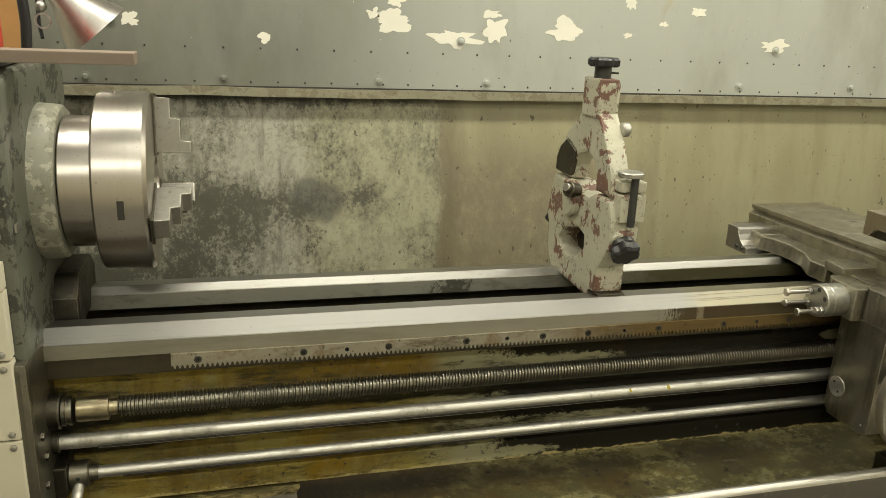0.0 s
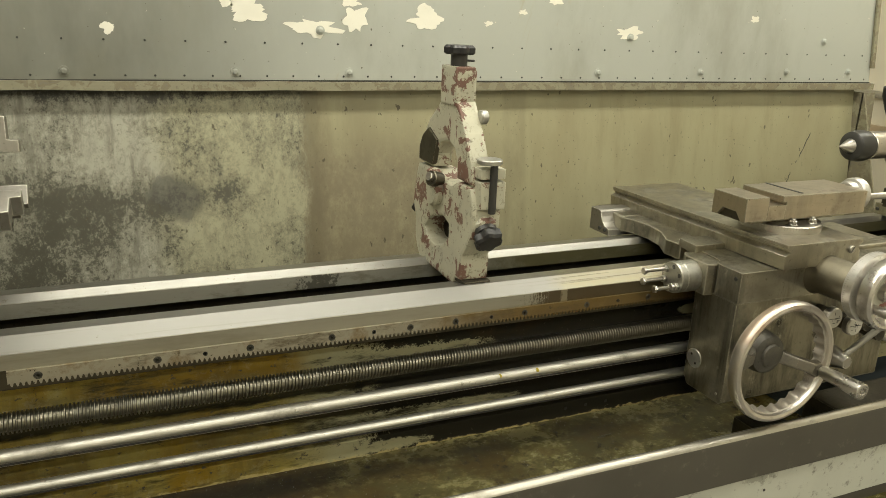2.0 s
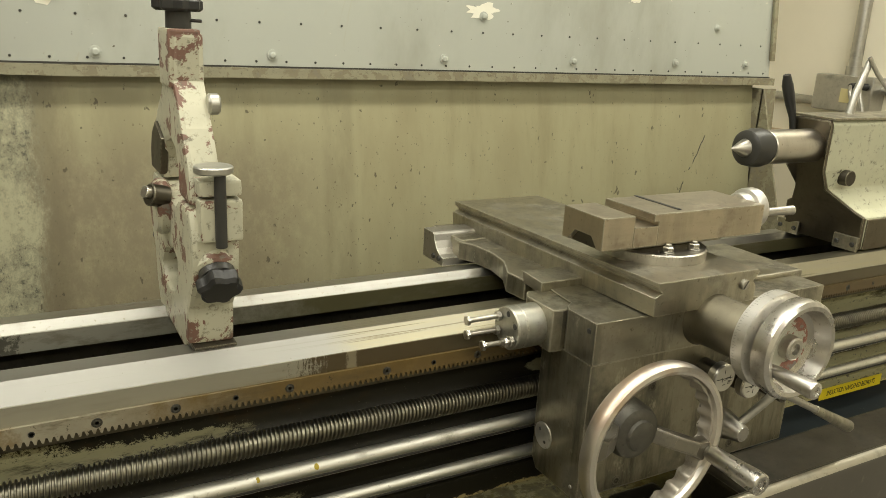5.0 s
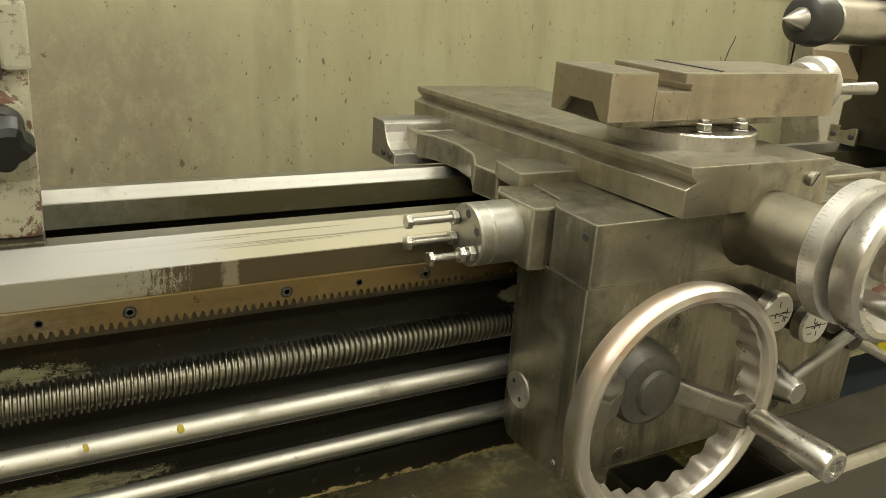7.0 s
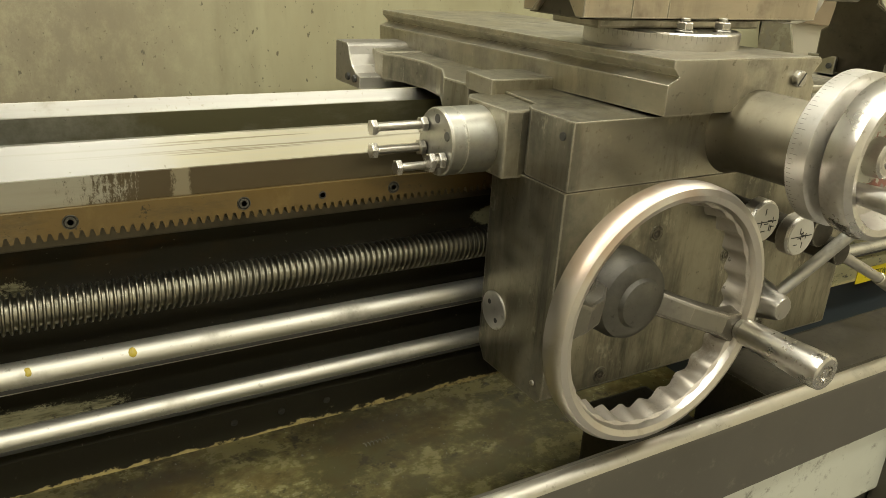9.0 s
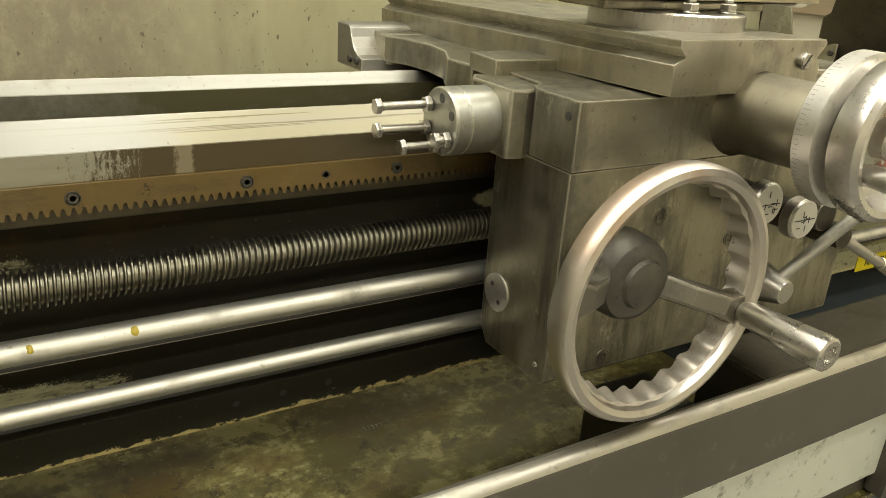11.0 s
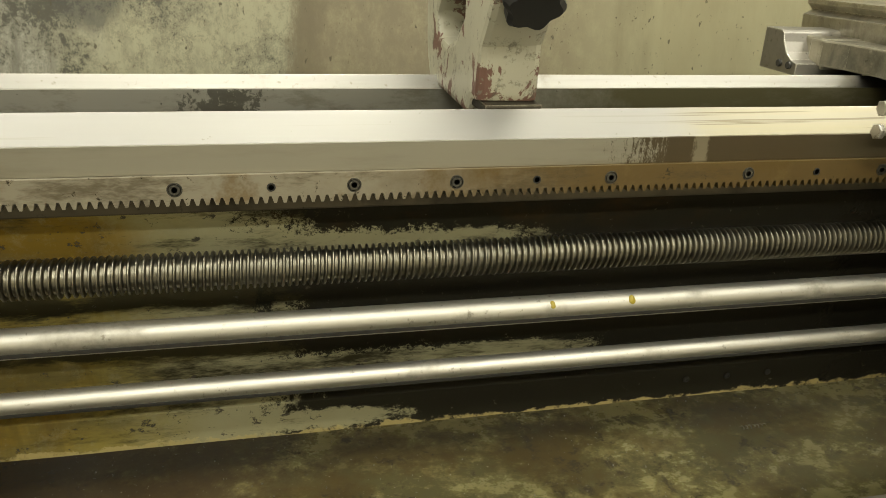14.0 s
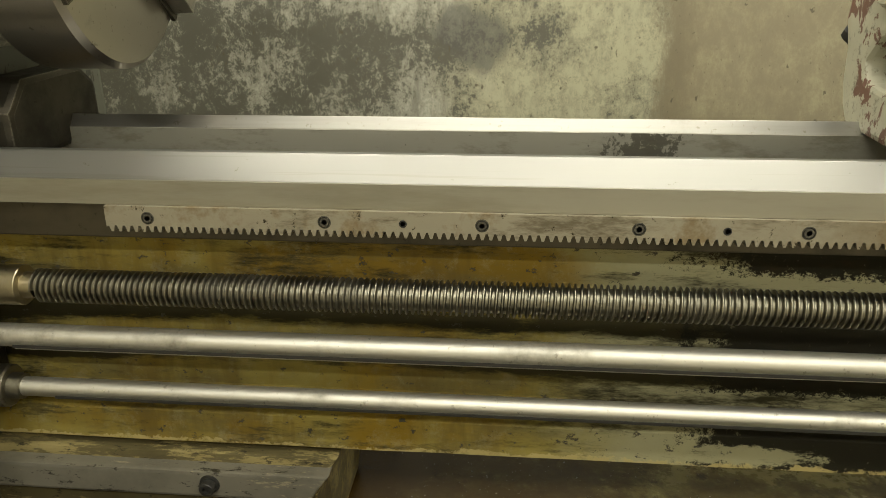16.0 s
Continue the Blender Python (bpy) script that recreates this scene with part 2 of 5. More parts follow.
LAMP_METAL = metal("spun_aluminium", (0.66, 0.64, 0.6), 0.33, (0.3, 0.27, 0.22), 0.2, (1, 1, 0.2))


def plain(name, base, rough, var=0.25, bump=0.15, scale=25, dirt=(0.03, 0.027, 0.02), amount=0.25):
    m = Mat(name, base, rough)
    m.mix(m.math("MULTIPLY", m.ramp(m.noise(scale * 0.25, 5), 0.35, 0.7), var), tuple(c * 0.62 for c in base))
    m.layer(m.math("MULTIPLY", m.ramp(m.noise(scale * 2.5, 4, 0.7), 0.68 - 0.2 * amount, 0.8), 0.8), dirt, min(1, rough + 0.1))
    m.relief(m.noise(scale * 6, 3), bump, 0.0008)
    return m.done()


MARK_GREY = plain("engraved_grey", (0.26, 0.25, 0.22), 0.5)
BLACK_PLASTIC = plain("black_plastic", (0.018, 0.018, 0.018), 0.42)
BLACK_STEEL = plain("blackened_steel", (0.035, 0.034, 0.03), 0.4)
CREAM_WALL = plain("cream_wall_paint", (0.82, 0.77, 0.63), 0.6, 0.1, 0.1, 8, (0.5, 0.45, 0.35), 0.0)
TAN_BAR = plain("brown_painted_bar", (0.24, 0.19, 0.145), 0.6)
RED_PAINT = plain("red_paint", (0.55, 0.05, 0.02), 0.45)
ORANGE_WOOD = plain("orange_wood", (0.55, 0.29, 0.1), 0.55, 0.4, 0.2, 20, (0.25, 0.12, 0.04))
FLOOR_CONCRETE = plain("concrete_floor", (0.2, 0.19, 0.17), 0.6, 0.4, 0.2, 6)
CEILING_WHITE = plain("ceiling_white", (0.7, 0.69, 0.65), 0.7, 0.1, 0.1, 10, (0.5, 0.5, 0.45), 0.0)
GALVANISED = metal("galvanised_steel", (0.5, 0.49, 0.45), 0.42, (0.25, 0.24, 0.2), 0.3)
YELLOW_LABEL = plain("yellow_label", (0.75, 0.6, 0.02), 0.5, 0.15, 0.05, 20, (0.3, 0.22, 0.02), 0.2)
LABEL_INK = plain("label_ink", (0.02, 0.02, 0.015), 0.6, 0.1)
OUTLET_IVORY = plain("ivory_outlet", (0.7, 0.62, 0.32), 0.45, 0.1)
FLAKE_CREAM = plain("bare_cream_undercoat", (0.80, 0.78, 0.67), 0.6, 0.2, 0.2, 40, (0.45, 0.4, 0.25), 0.15)
COVER_CREAM = plain("cream_cover_paint", (0.66, 0.62, 0.48), 0.5, 0.2, 0.1, 14, (0.3, 0.26, 0.16), 0.2)
WOOD_RAIL = plain("tan_wall_rail", (0.5, 0.4, 0.27), 0.6, 0.2)
DARK_BLUE = plain("dark_blue_grey_paint", (0.035, 0.045, 0.05), 0.45, 0.3, 0.15, 20, (0.2, 0.2, 0.17), 0.2)


def guard_upper_paint():
    m = Mat("grey_guard_paint", (0.41, 0.425, 0.38), 0.40)
    # colour gets darker and patchier towards the left end
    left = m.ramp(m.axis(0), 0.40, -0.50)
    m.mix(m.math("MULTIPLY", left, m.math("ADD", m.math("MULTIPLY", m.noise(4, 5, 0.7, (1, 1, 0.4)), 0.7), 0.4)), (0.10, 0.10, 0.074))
    m.mix(m.math("MULTIPLY", m.ramp(m.noise(3.2, 6, 0.65, (1, 1, 0.45)), 0.45, 0.75), 0.45), (0.20, 0.195, 0.14))
    m.layer(m.math("MULTIPLY", m.ramp(m.noise(7, 6, 0.7, (1, 1, 0.3), 0.6), 0.62, 0.72), 0.55), (0.36, 0.30, 0.16), 0.6)
    m.mix(m.ramp(m.noise(85, 3, 0.6), 0.71, 0.76), (0.1, 0.09, 0.06))
    m.mix(m.ramp(m.noise(60, 3, 0.6, (1, 1, 1), 0, (3, 1, 5)), 0.735, 0.76), (0.7, 0.66, 0.55))
    m.relief(m.noise(260, 3), 0.12, 0.0006)
    return m.done()


def guard_lower_paint():
    m = Mat("olive_guard_paint", (0.33, 0.31, 0.19), 0.36)
    x = m.axis(0)
    z = m.axis(2)
    m.mix(m.math("MULTIPLY", m.ramp(m.noise(3.5, 6, 0.65, (1, 1, 0.3)), 0.4, 0.7), 0.5), (0.23, 0.20, 0.115))
    m.mix(m.math("MULTIPLY", m.ramp(m.noise(9, 6, 0.7, (1, 1, 0.1)), 0.5, 0.72), 0.35), (0.19, 0.165, 0.09))
    m.mix(m.math("MULTIPLY", m.math("MULTIPLY", m.ramp(x, 0.62, 0.2), m.ramp(m.noise(7, 5, 0.7, (1, 1, 0.15)), 0.3, 0.62)), 0.55), (0.17, 0.145, 0.085))
    # scuffed middle: brown-grey bloom and rough drips
    middle = m.math("MULTIPLY", m.ramp(x, 1.0, 0.55), m.ramp(z, 1.34, 1.16))
    m.layer(m.math("MULTIPLY", middle, m.math("MULTIPLY", m.ramp(m.noise(30, 6, 0.8, (1, 1, 0.7)), 0.16, 0.62), 0.8)), (0.18, 0.15, 0.098), 0.46)
    m.mix(m.math("MULTIPLY", m.math("MULTIPLY", m.ramp(m.math("ABSOLUTE", m.math("SUBTRACT", x, 0.86)), 0.055, 0.03), m.ramp(m.noise(10, 5, 0.7, (1, 1, 0.3)), 0.3, 0.6)), 0.4), (0.17, 0.15, 0.09))
    edge = m.math("ADD", x, m.math("MULTIPLY", m.math("SUBTRACT", m.noise(22, 7, 0.85, (1, 1, 0.4)), 0.5), 0.16))
    mid = m.ramp(edge, 0.165, 0.125)
    # washed zone: pale olive, rubbed to grey across the middle, streaked by the chuck
    def oval(cx, cz, rx, rz):
        return m.math("ADD", m.math("POWER", m.math("DIVIDE", m.math("SUBTRACT", x, cx), rx), 2), m.math("POWER", m.math("DIVIDE", m.math("SUBTRACT", z, cz), rz), 2))

    fine = m.math("MULTIPLY", m.math("SUBTRACT", m.noise(64, 9, 0.92, (1, 1, 0.85)), 0.5), 3.2)
    coarse = m.math("MULTIPLY", m.math("SUBTRACT", m.noise(9, 7, 0.72, (1, 1, 0.6), 0, (0.3, 0, 0.2)), 0.5), 2.1)
    m.layer(m.math("MULTIPLY", mid, 0.9), (0.37, 0.36, 0.24), 0.5)
    left_pale = m.math("MULTIPLY", mid, m.ramp(m.math("ADD", x, m.math("MULTIPLY", coarse, 0.12)), -0.18, -0.34))
    m.mix(m.math("MULTIPLY", left_pale, 0.8), (0.37, 0.365, 0.305))
    m.mix(m.math("MULTIPLY", left_pale, m.math("MULTIPLY", m.ramp(m.noise(26, 5, 0.7, (1, 1, 0.05)), 0.5, 0.66), 0.65)), (0.13, 0.125, 0.095))
    # grime where the cloud of stains is thickest; also darker far left and below the rail
    belt = m.math("SUBTRACT", 0.40, m.math("MULTIPLY", m.math("ABSOLUTE", m.math("SUBTRACT", z, 1.115)), 4.2))
    belt = m.math("SUBTRACT", belt, m.math("MULTIPLY", m.ramp(x, -0.12, 0.16), 0.42))
    low_left = m.math("MULTIPLY", m.math("MULTIPLY", m.ramp(x, -0.30, -0.5), m.ramp(z, 1.22, 1.1)), 0.36)
    solid_spot = m.ramp(m.math("ADD", m.math("ADD", oval(-0.235, 1.115, 0.075, 0.062), m.math("MULTIPLY", coarse, 2.6)), m.math("MULTIPLY", fine, 1.3)), 1.1, 0.4)
    amount = m.math("MAXIMUM", belt, low_left)
    amount = m.math("MAXIMUM", amount, m.math("SUBTRACT", 0.5, m.math("MULTIPLY", oval(-0.35, 1.42, 0.3, 0.04), 0.3)))
    # darker low down towards the far left end
    far_left = m.math("MULTIPLY", m.math("MULTIPLY", m.ramp(x, -0.47, -0.55), m.ramp(z, 1.24, 1.10)), 0.46)
    amount = m.math("ADD", m.math("MAXIMUM", amount, far_left), m.math("ADD", coarse, fine))
    m.layer(m.math("MULTIPLY", mid, m.ramp(amount, 0.26, 0.36)), (0.052, 0.051, 0.043), 0.42)
    m.layer(m.math("MULTIPLY", mid, m.math("MULTIPLY", m.ramp(amount, -0.12, 0.1), 0.45)), (0.12, 0.115, 0.078), 0.45)
    m.layer(m.math("MULTIPLY", mid, m.math("MULTIPLY", solid_spot, 0.7)), (0.072, 0.071, 0.062), 0.4)
    # near-black ragged band under the rail at the left; soft grey bloom over the whole washed zone
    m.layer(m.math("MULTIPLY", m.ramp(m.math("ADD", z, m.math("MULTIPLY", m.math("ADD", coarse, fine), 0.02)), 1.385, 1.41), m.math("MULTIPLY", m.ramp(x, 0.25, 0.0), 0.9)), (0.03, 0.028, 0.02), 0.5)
    m.mix(m.math("MULTIPLY", mid, m.math("MULTIPLY", m.ramp(m.noise(24, 7, 0.8, (1, 1, 0.45), 0, (1, 0, 3)), 0.45, 0.66), 0.35)), (0.105, 0.102, 0.075))
    # brown strip just past the washed edge
    strip = m.math("MULTIPLY", m.ramp(edge, 0.12, 0.15), m.ramp(edge, 0.235, 0.17))
    m.mix(m.math("MULTIPLY", strip, 0.4), (0.125, 0.105, 0.065))
    # black specks and flecks
    m.mix(m.math("MULTIPLY", m.ramp(m.noise(48, 3, 0.6, (1, 1, 0.6)), 0.675, 0.715), 0.85), (0.08, 0.068, 0.04))
    m.mix(m.math("MULTIPLY", m.ramp(m.noise(130, 3, 0.6, (1, 1, 0.7), 0, (1, 0, 7)), 0.665, 0.72), 0.75), (0.10, 0.085, 0.05))
    m.relief(m.noise(120, 4), 0.2, 0.0007)
    return m.done()


def bed_paint():
    m = Mat("oily_bed_paint", (0.33, 0.27, 0.075), 0.22)
    x = m.axis(0)
    z = m.axis(2)

    def patch(cx, cz, rx, rz, rag=3.4, scale=42):
        d = m.math("ADD", m.math("POWER", m.math("DIVIDE", m.math("SUBTRACT", x, cx), rx), 2), m.math("POWER", m.math("DIVIDE", m.math("SUBTRACT", z, cz), rz), 2))
        return m.ramp(m.math("ADD", d, m.math("MULTIPLY", m.math("SUBTRACT", m.noise(scale, 7, 0.85, (0.6, 1, 1)), 0.5), rag)), 1.2, 0.75)

    m.mix(m.math("MULTIPLY", m.ramp(m.noise(4, 5, 0.6, (1, 1, 0.4), 0, (0.4, 0, 0)), 0.42, 0.6), 0.9), (0.28, 0.175, 0.018))
    m.mix(m.math("MULTIPLY", patch(-0.26, 0.92, 0.24, 0.045, 1.0, 9), 0.85), (0.25, 0.155, 0.02))
    m.mix(m.math("MULTIPLY", m.ramp(m.noise(15, 6, 0.75, (0.35, 1, 1)), 0.45, 0.64), 0.65), (0.17, 0.145, 0.065))
    m.mix(m.math("MULTIPLY", m.ramp(m.noise(13, 5, 0.7, (1, 1, 0.18), 0, (2, 0, 0)), 0.48, 0.66), 0.6), (0.16, 0.11, 0.03))
    m.mix(m.math("MULTIPLY", m.ramp(m.noise(34, 6, 0.8), 0.5, 0.68), 0.28), (0.42, 0.40, 0.25))
    m.mix(m.math("MULTIPLY", m.ramp(m.math("ADD", x, m.math("MULTIPLY", m.math("SUBTRACT", m.noise(7, 5, 0.7), 0.5), 0.16)), -0.10, 0.02), 0.85), (0.40, 0.385, 0.24))
    m.mix(m.math("MULTIPLY", m.ramp(m.noise(28, 7, 0.8, (0.18, 1, 1), 0, (4, 0, 2)), 0.56, 0.64), 0.7), (0.09, 0.078, 0.035))
    # two lengthwise bands carry painted shadow, merged with the bed's real grime
    shade_band = m.ramp(m.math("ABSOLUTE", m.math("SUBTRACT", z, 0.865)), 0.03, 0.012)
    shade_band2 = m.ramp(m.math("ABSOLUTE", m.math("SUBTRACT", z, 0.796)), 0.022, 0.008)
    grime_shade = m.math("ADD", m.noise(8, 7, 0.78, (0.3, 1, 1.4)), m.math("MULTIPLY", m.math("ADD", shade_band, shade_band2), 0.17))
    m.layer(m.ramp(grime_shade, 0.49, 0.63), (0.045, 0.04, 0.02), 0.24)
    m.layer(m.ramp(m.noise(75, 5, 0.7, (0.7, 1, 1)), 0.60, 0.66), (0.05, 0.043, 0.025), 0.3)
    # past the worn edge the paint is gone under black oil, but for ragged islands
    edge = m.math("ADD", x, m.math("MULTIPLY", m.math("SUBTRACT", m.noise(26, 9, 0.92), 0.5), 0.5))
    grain = m.math("MULTIPLY", m.math("SUBTRACT", m.noise(80, 7, 0.9, (0.7, 1, 1)), 0.5), 0.07)
    zz = m.math("ADD", z, grain)
    tongue = m.math("MULTIPLY", m.ramp(m.math("ABSOLUTE", m.math("SUBTRACT", zz, 0.913)), 0.016, 0.007), 0.30)
    tongue2 = m.math("MULTIPLY", m.ramp(m.math("ABSOLUTE", m.math("SUBTRACT", zz, 0.758)), 0.014, 0.006), 0.34)
    edge = m.math("SUBTRACT", edge, m.math("ADD", tongue, tongue2))
    gone = m.math("MULTIPLY", m.ramp(edge, 0.085, 0.105), m.ramp(x, 1.52, 1.40))
    keep = m.math("MAXIMUM", patch(0.37, 0.757, 0.12, 0.011, 5.0, 60), m.math("MAXIMUM", patch(0.14, 0.70, 0.1, 0.014, 5.0, 60), patch(1.01, 0.923, 0.05, 0.014, 3.0, 40)))
    gone = m.math("MULTIPLY", gone, m.math("SUBTRACT", 1.0, m.math("MULTIPLY", keep, 0.93)))
    m.layer(gone, (0.023, 0.021, 0.014), 0.22)
    m.layer(m.math("MULTIPLY", gone, m.math("MULTIPLY", m.ramp(m.noise(6, 5, 0.7, (0.5, 1, 1)), 0.5, 0.7), m.ramp(z, 0.9, 0.95))), (0.055, 0.03, 0.009), 0.25)
    m.layer(m.math("MULTIPLY", gone, m.ramp(m.noise(120, 4, 0.7), 0.66, 0.72)), (0.07, 0.06, 0.03), 0.4)
    # tan sludge along the bottom edge
    low = m.ramp(m.math("ADD", z, m.math("MULTIPLY", m.math("SUBTRACT", m.noise(26, 6, 0.75), 0.5), 0.034)), 0.6880, 0.6855)
    m.layer(m.math("MULTIPLY", low, m.math("MULTIPLY", m.ramp(m.noise(34, 6, 0.8, (1, 1, 1), 0, (2, 2, 2)), 0.38, 0.52), 0.9)), (0.46, 0.37, 0.15), 0.5)
    m.relief(m.noise(70, 4), 0.2, 0.0008)
    return m.done()


def tray_paint():
    m = Mat("oil_soaked_tray", (0.088, 0.077, 0.026), 0.22)
    mott = m.math("ADD", m.noise(7, 7, 0.72, (0.7, 1, 1)), m.math("MULTIPLY", m.math("SUBTRACT", m.noise(38, 5, 0.75), 0.5), 0.35))
    m.layer(m.ramp(mott, 0.44, 0.62), (0.285, 0.255, 0.098), 0.32)
    m.layer(m.math("MULTIPLY", m.ramp(m.noise(3.2, 6, 0.7, (1, 1, 1), 0, (4, 2, 0)), 0.46, 0.62), 0.85), (0.075, 0.048, 0.01), 0.18)
    m.layer(m.ramp(m.noise(22, 6, 0.78, (1, 1, 1), 0, (1, 6, 0)), 0.54, 0.66), (0.04, 0.03, 0.012), 0.18)
    pool = m.ramp(m.math("ADD", m.axis(0), m.math("MULTIPLY", m.math("SUBTRACT", m.noise(9, 7, 0.8), 0.5), 1.1)), 0.22, -0.12)
    m.layer(m.math("MULTIPLY", pool, 0.88), (0.045, 0.024, 0.006), 0.14)
    m.layer(m.ramp(m.noise(190, 3, 0.7), 0.685, 0.74), (0.36, 0.32, 0.22), 0.5)
    m.relief(m.noise(60, 5, 0.7), 0.35, 0.0012)
    return m.done()


def chipped(name, top, primer, bare, amount=0.5, scale=11, rough=0.42):
    """Paint worn through to primer and iron."""
    m = Mat(name, top, rough)
    m.mix(m.math("MULTIPLY", m.ramp(m.noise(scale * 0.8, 5), 0.4, 0.7), 0.35), tuple(c * 0.72 for c in top))
    n1 = m.math("ADD", m.noise(scale, 7, 0.68, (1, 1, 1), 0.4), m.math("MULTIPLY", m.math("SUBTRACT", m.geo.outputs["Pointiness"], 0.5), 0.9))
    m.layer(m.ramp(n1, 0.62 - 0.14 * amount, 0.645 - 0.14 * amount), primer, 0.55)
    m.layer(m.ramp(n1, 0.70 - 0.12 * amount, 0.73 - 0.12 * amount), bare, 0.4)
    m.mix(m.math("MULTIPLY", m.ramp(m.noise(scale * 4, 5, 0.75, (1, 1, 1), 0, (5, 5, 5)), 0.54, 0.68), 0.7), (0.10, 0.085, 0.06))
    m.relief(m.ramp(n1, 0.60 - 0.14 * amount, 0.66 - 0.14 * amount), -0.4, 0.0006)
    m.relief(m.noise(150, 3), 0.15, 0.0008)
    return m.done()


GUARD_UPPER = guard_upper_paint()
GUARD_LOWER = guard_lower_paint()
BED_PAINT = bed_paint()
TRAY_PAINT = tray_paint()
STEADY_PAINT = chipped("cream_over_red_primer", (0.47, 0.455, 0.345), (0.17, 0.09, 0.065), (0.20, 0.17, 0.13), 0.33, 16)
TAIL_PAINT = chipped("pale_green_cream_paint", (0.52, 0.52, 0.38), (0.10, 0.09, 0.06), (0.05, 0.045, 0.035), -0.4, 13)
HEAD_PAINT = chipped("grey_green_head_paint", (0.125, 0.13, 0.10), (0.045, 0.045, 0.034), (0.24, 0.235, 0.18), 0.45, 17)
TRIM_PAINT = chipped("olive_trim_paint", (0.27, 0.255, 0.175), (0.21, 0.185, 0.12), (0.2, 0.18, 0.13), 0.1, 20)
LIP_PAINT = plain("dark_tray_lip_paint", (0.085, 0.077, 0.06), 0.36, 0.5, 0.08, 12, (0.19, 0.175, 0.135), 0.5)
LIP_RUBBED = metal("rubbed_lip_steel", (0.52, 0.50, 0.44), 0.36, (0.2, 0.18, 0.13), 0.4, (0.1, 1, 1), None, 0.06)
PANEL_PAINT = chipped("pale_grey_panel_paint", (0.56, 0.57, 0.49), (0.36, 0.36, 0.30), (0.30, 0.27, 0.15), 0.2, 5)


def streaked(name, base, streak, cut):
    """Oily casting with old paint showing in long streaks."""
    m = Mat(name, base, 0.34)
    m.mix(m.math("MULTIPLY", m.ramp(m.noise(9, 5, 0.7), 0.4, 0.65), 0.5), tuple(c * 0.5 for c in base))
    m.layer(m.math("MULTIPLY", m.ramp(m.noise(30, 8, 0.82, (0.22, 1, 1)), cut, cut + 0.05), 0.85), streak, 0.45)
    m.mix(m.ramp(m.noise(75, 6, 0.8, (0.4, 1, 1), 0, (3, 3, 1)), 0.58, 0.63), (0.03, 0.026, 0.015))
    m.relief(m.noise(70, 5, 0.7, (0.4, 1, 1)), 0.3, 0.0012)
    return m.done()


def rack_steel():
    m = Mat("oil_stained_rack", (0.40, 0.37, 0.285), 0.38, 0.6)
    m.layer(m.math("MULTIPLY", m.ramp(m.noise(7, 6, 0.75, (1, 1, 1), 0, (1, 0, 0)), 0.5, 0.62), 0.75), (0.21, 0.145, 0.06), 0.4, 0.3)
    right = m.ramp(m.math("ADD", m.axis(0), m.math("MULTIPLY", m.math("SUBTRACT", m.noise(9, 6, 0.75), 0.5), 0.5)), 0.08, 0.45)
    m.layer(m.math("MULTIPLY", right, 0.95), (0.145, 0.093, 0.026), 0.3, 0.3)
    m.layer(m.math("MULTIPLY", right, m.math("MULTIPLY", m.ramp(m.noise(11, 6, 0.75, (1, 1, 0.6), 0, (5, 0, 2)), 0.54, 0.68), 0.5)), (0.25, 0.18, 0.07), 0.4, 0.4)
    far = m.ramp(m.axis(0), 0.72, 0.95)
    m.layer(m.math("MULTIPLY", far, 0.7), (0.07, 0.045, 0.016), 0.3)
    m.mix(m.math("MULTIPLY", m.ramp(m.noise(22, 6, 0.75, (0.3, 1, 1)), 0.5, 0.66), 0.7), (0.10, 0.075, 0.035))
    m.mix(m.ramp(m.noise(75, 5, 0.75), 0.62, 0.68), (0.05, 0.04, 0.02))
    m.relief(m.noise(130, 4, 0.6, (0.1, 1, 1)), 0.12, 0.0006)
    return m.done()


def ground_way_steel():
    """Ground bearing steel: faint patches, long scratches, yellow oil film beside the carriage."""
    m = Mat("ground_steel", (0.30, 0.294, 0.276), 0.44, 1.0)
    x = m.axis(0)
    m.mix(m.math("MULTIPLY", m.ramp(m.noise(5, 4, 0.6, (1, 0.05, 0.05)), 0.42, 0.6), 0.22), (0.30, 0.29, 0.26))
    near = m.ramp(m.math("ADD", x, m.math("MULTIPLY", m.math("SUBTRACT", m.noise(9, 5, 0.7), 0.5), 0.12)), 0.50, 0.60)
    m.layer(m.math("MULTIPLY", near, m.math("ADD", m.math("MULTIPLY", m.noise(60, 4, 0.7, (0.02, 1, 1)), 0.9), 0.1)), (0.36, 0.325, 0.20), 0.30)
    lines = m.ramp(m.noise(210, 3, 0.6, (0.012, 1, 1)), 0.60, 0.67)
    m.mix(m.math("MULTIPLY", lines, m.math("ADD", m.math("MULTIPLY", near, 0.5), 0.12)), (0.12, 0.10, 0.06))
    m.layer(m.math("MULTIPLY", m.ramp(m.noise(100, 3), 0.70, 0.76), 0.5), (0.14, 0.12, 0.08), 0.5)
    m.rough = m.math("ADD", m.rough, m.math("MULTIPLY", m.math("SUBTRACT", m.noise(12, 5, 0.7, (0.1, 1, 1)), 0.5), 0.2))
    m.relief(m.noise(90, 4, 0.7, (0.03, 1, 1)), 0.05, 0.0006)
    return m.done()


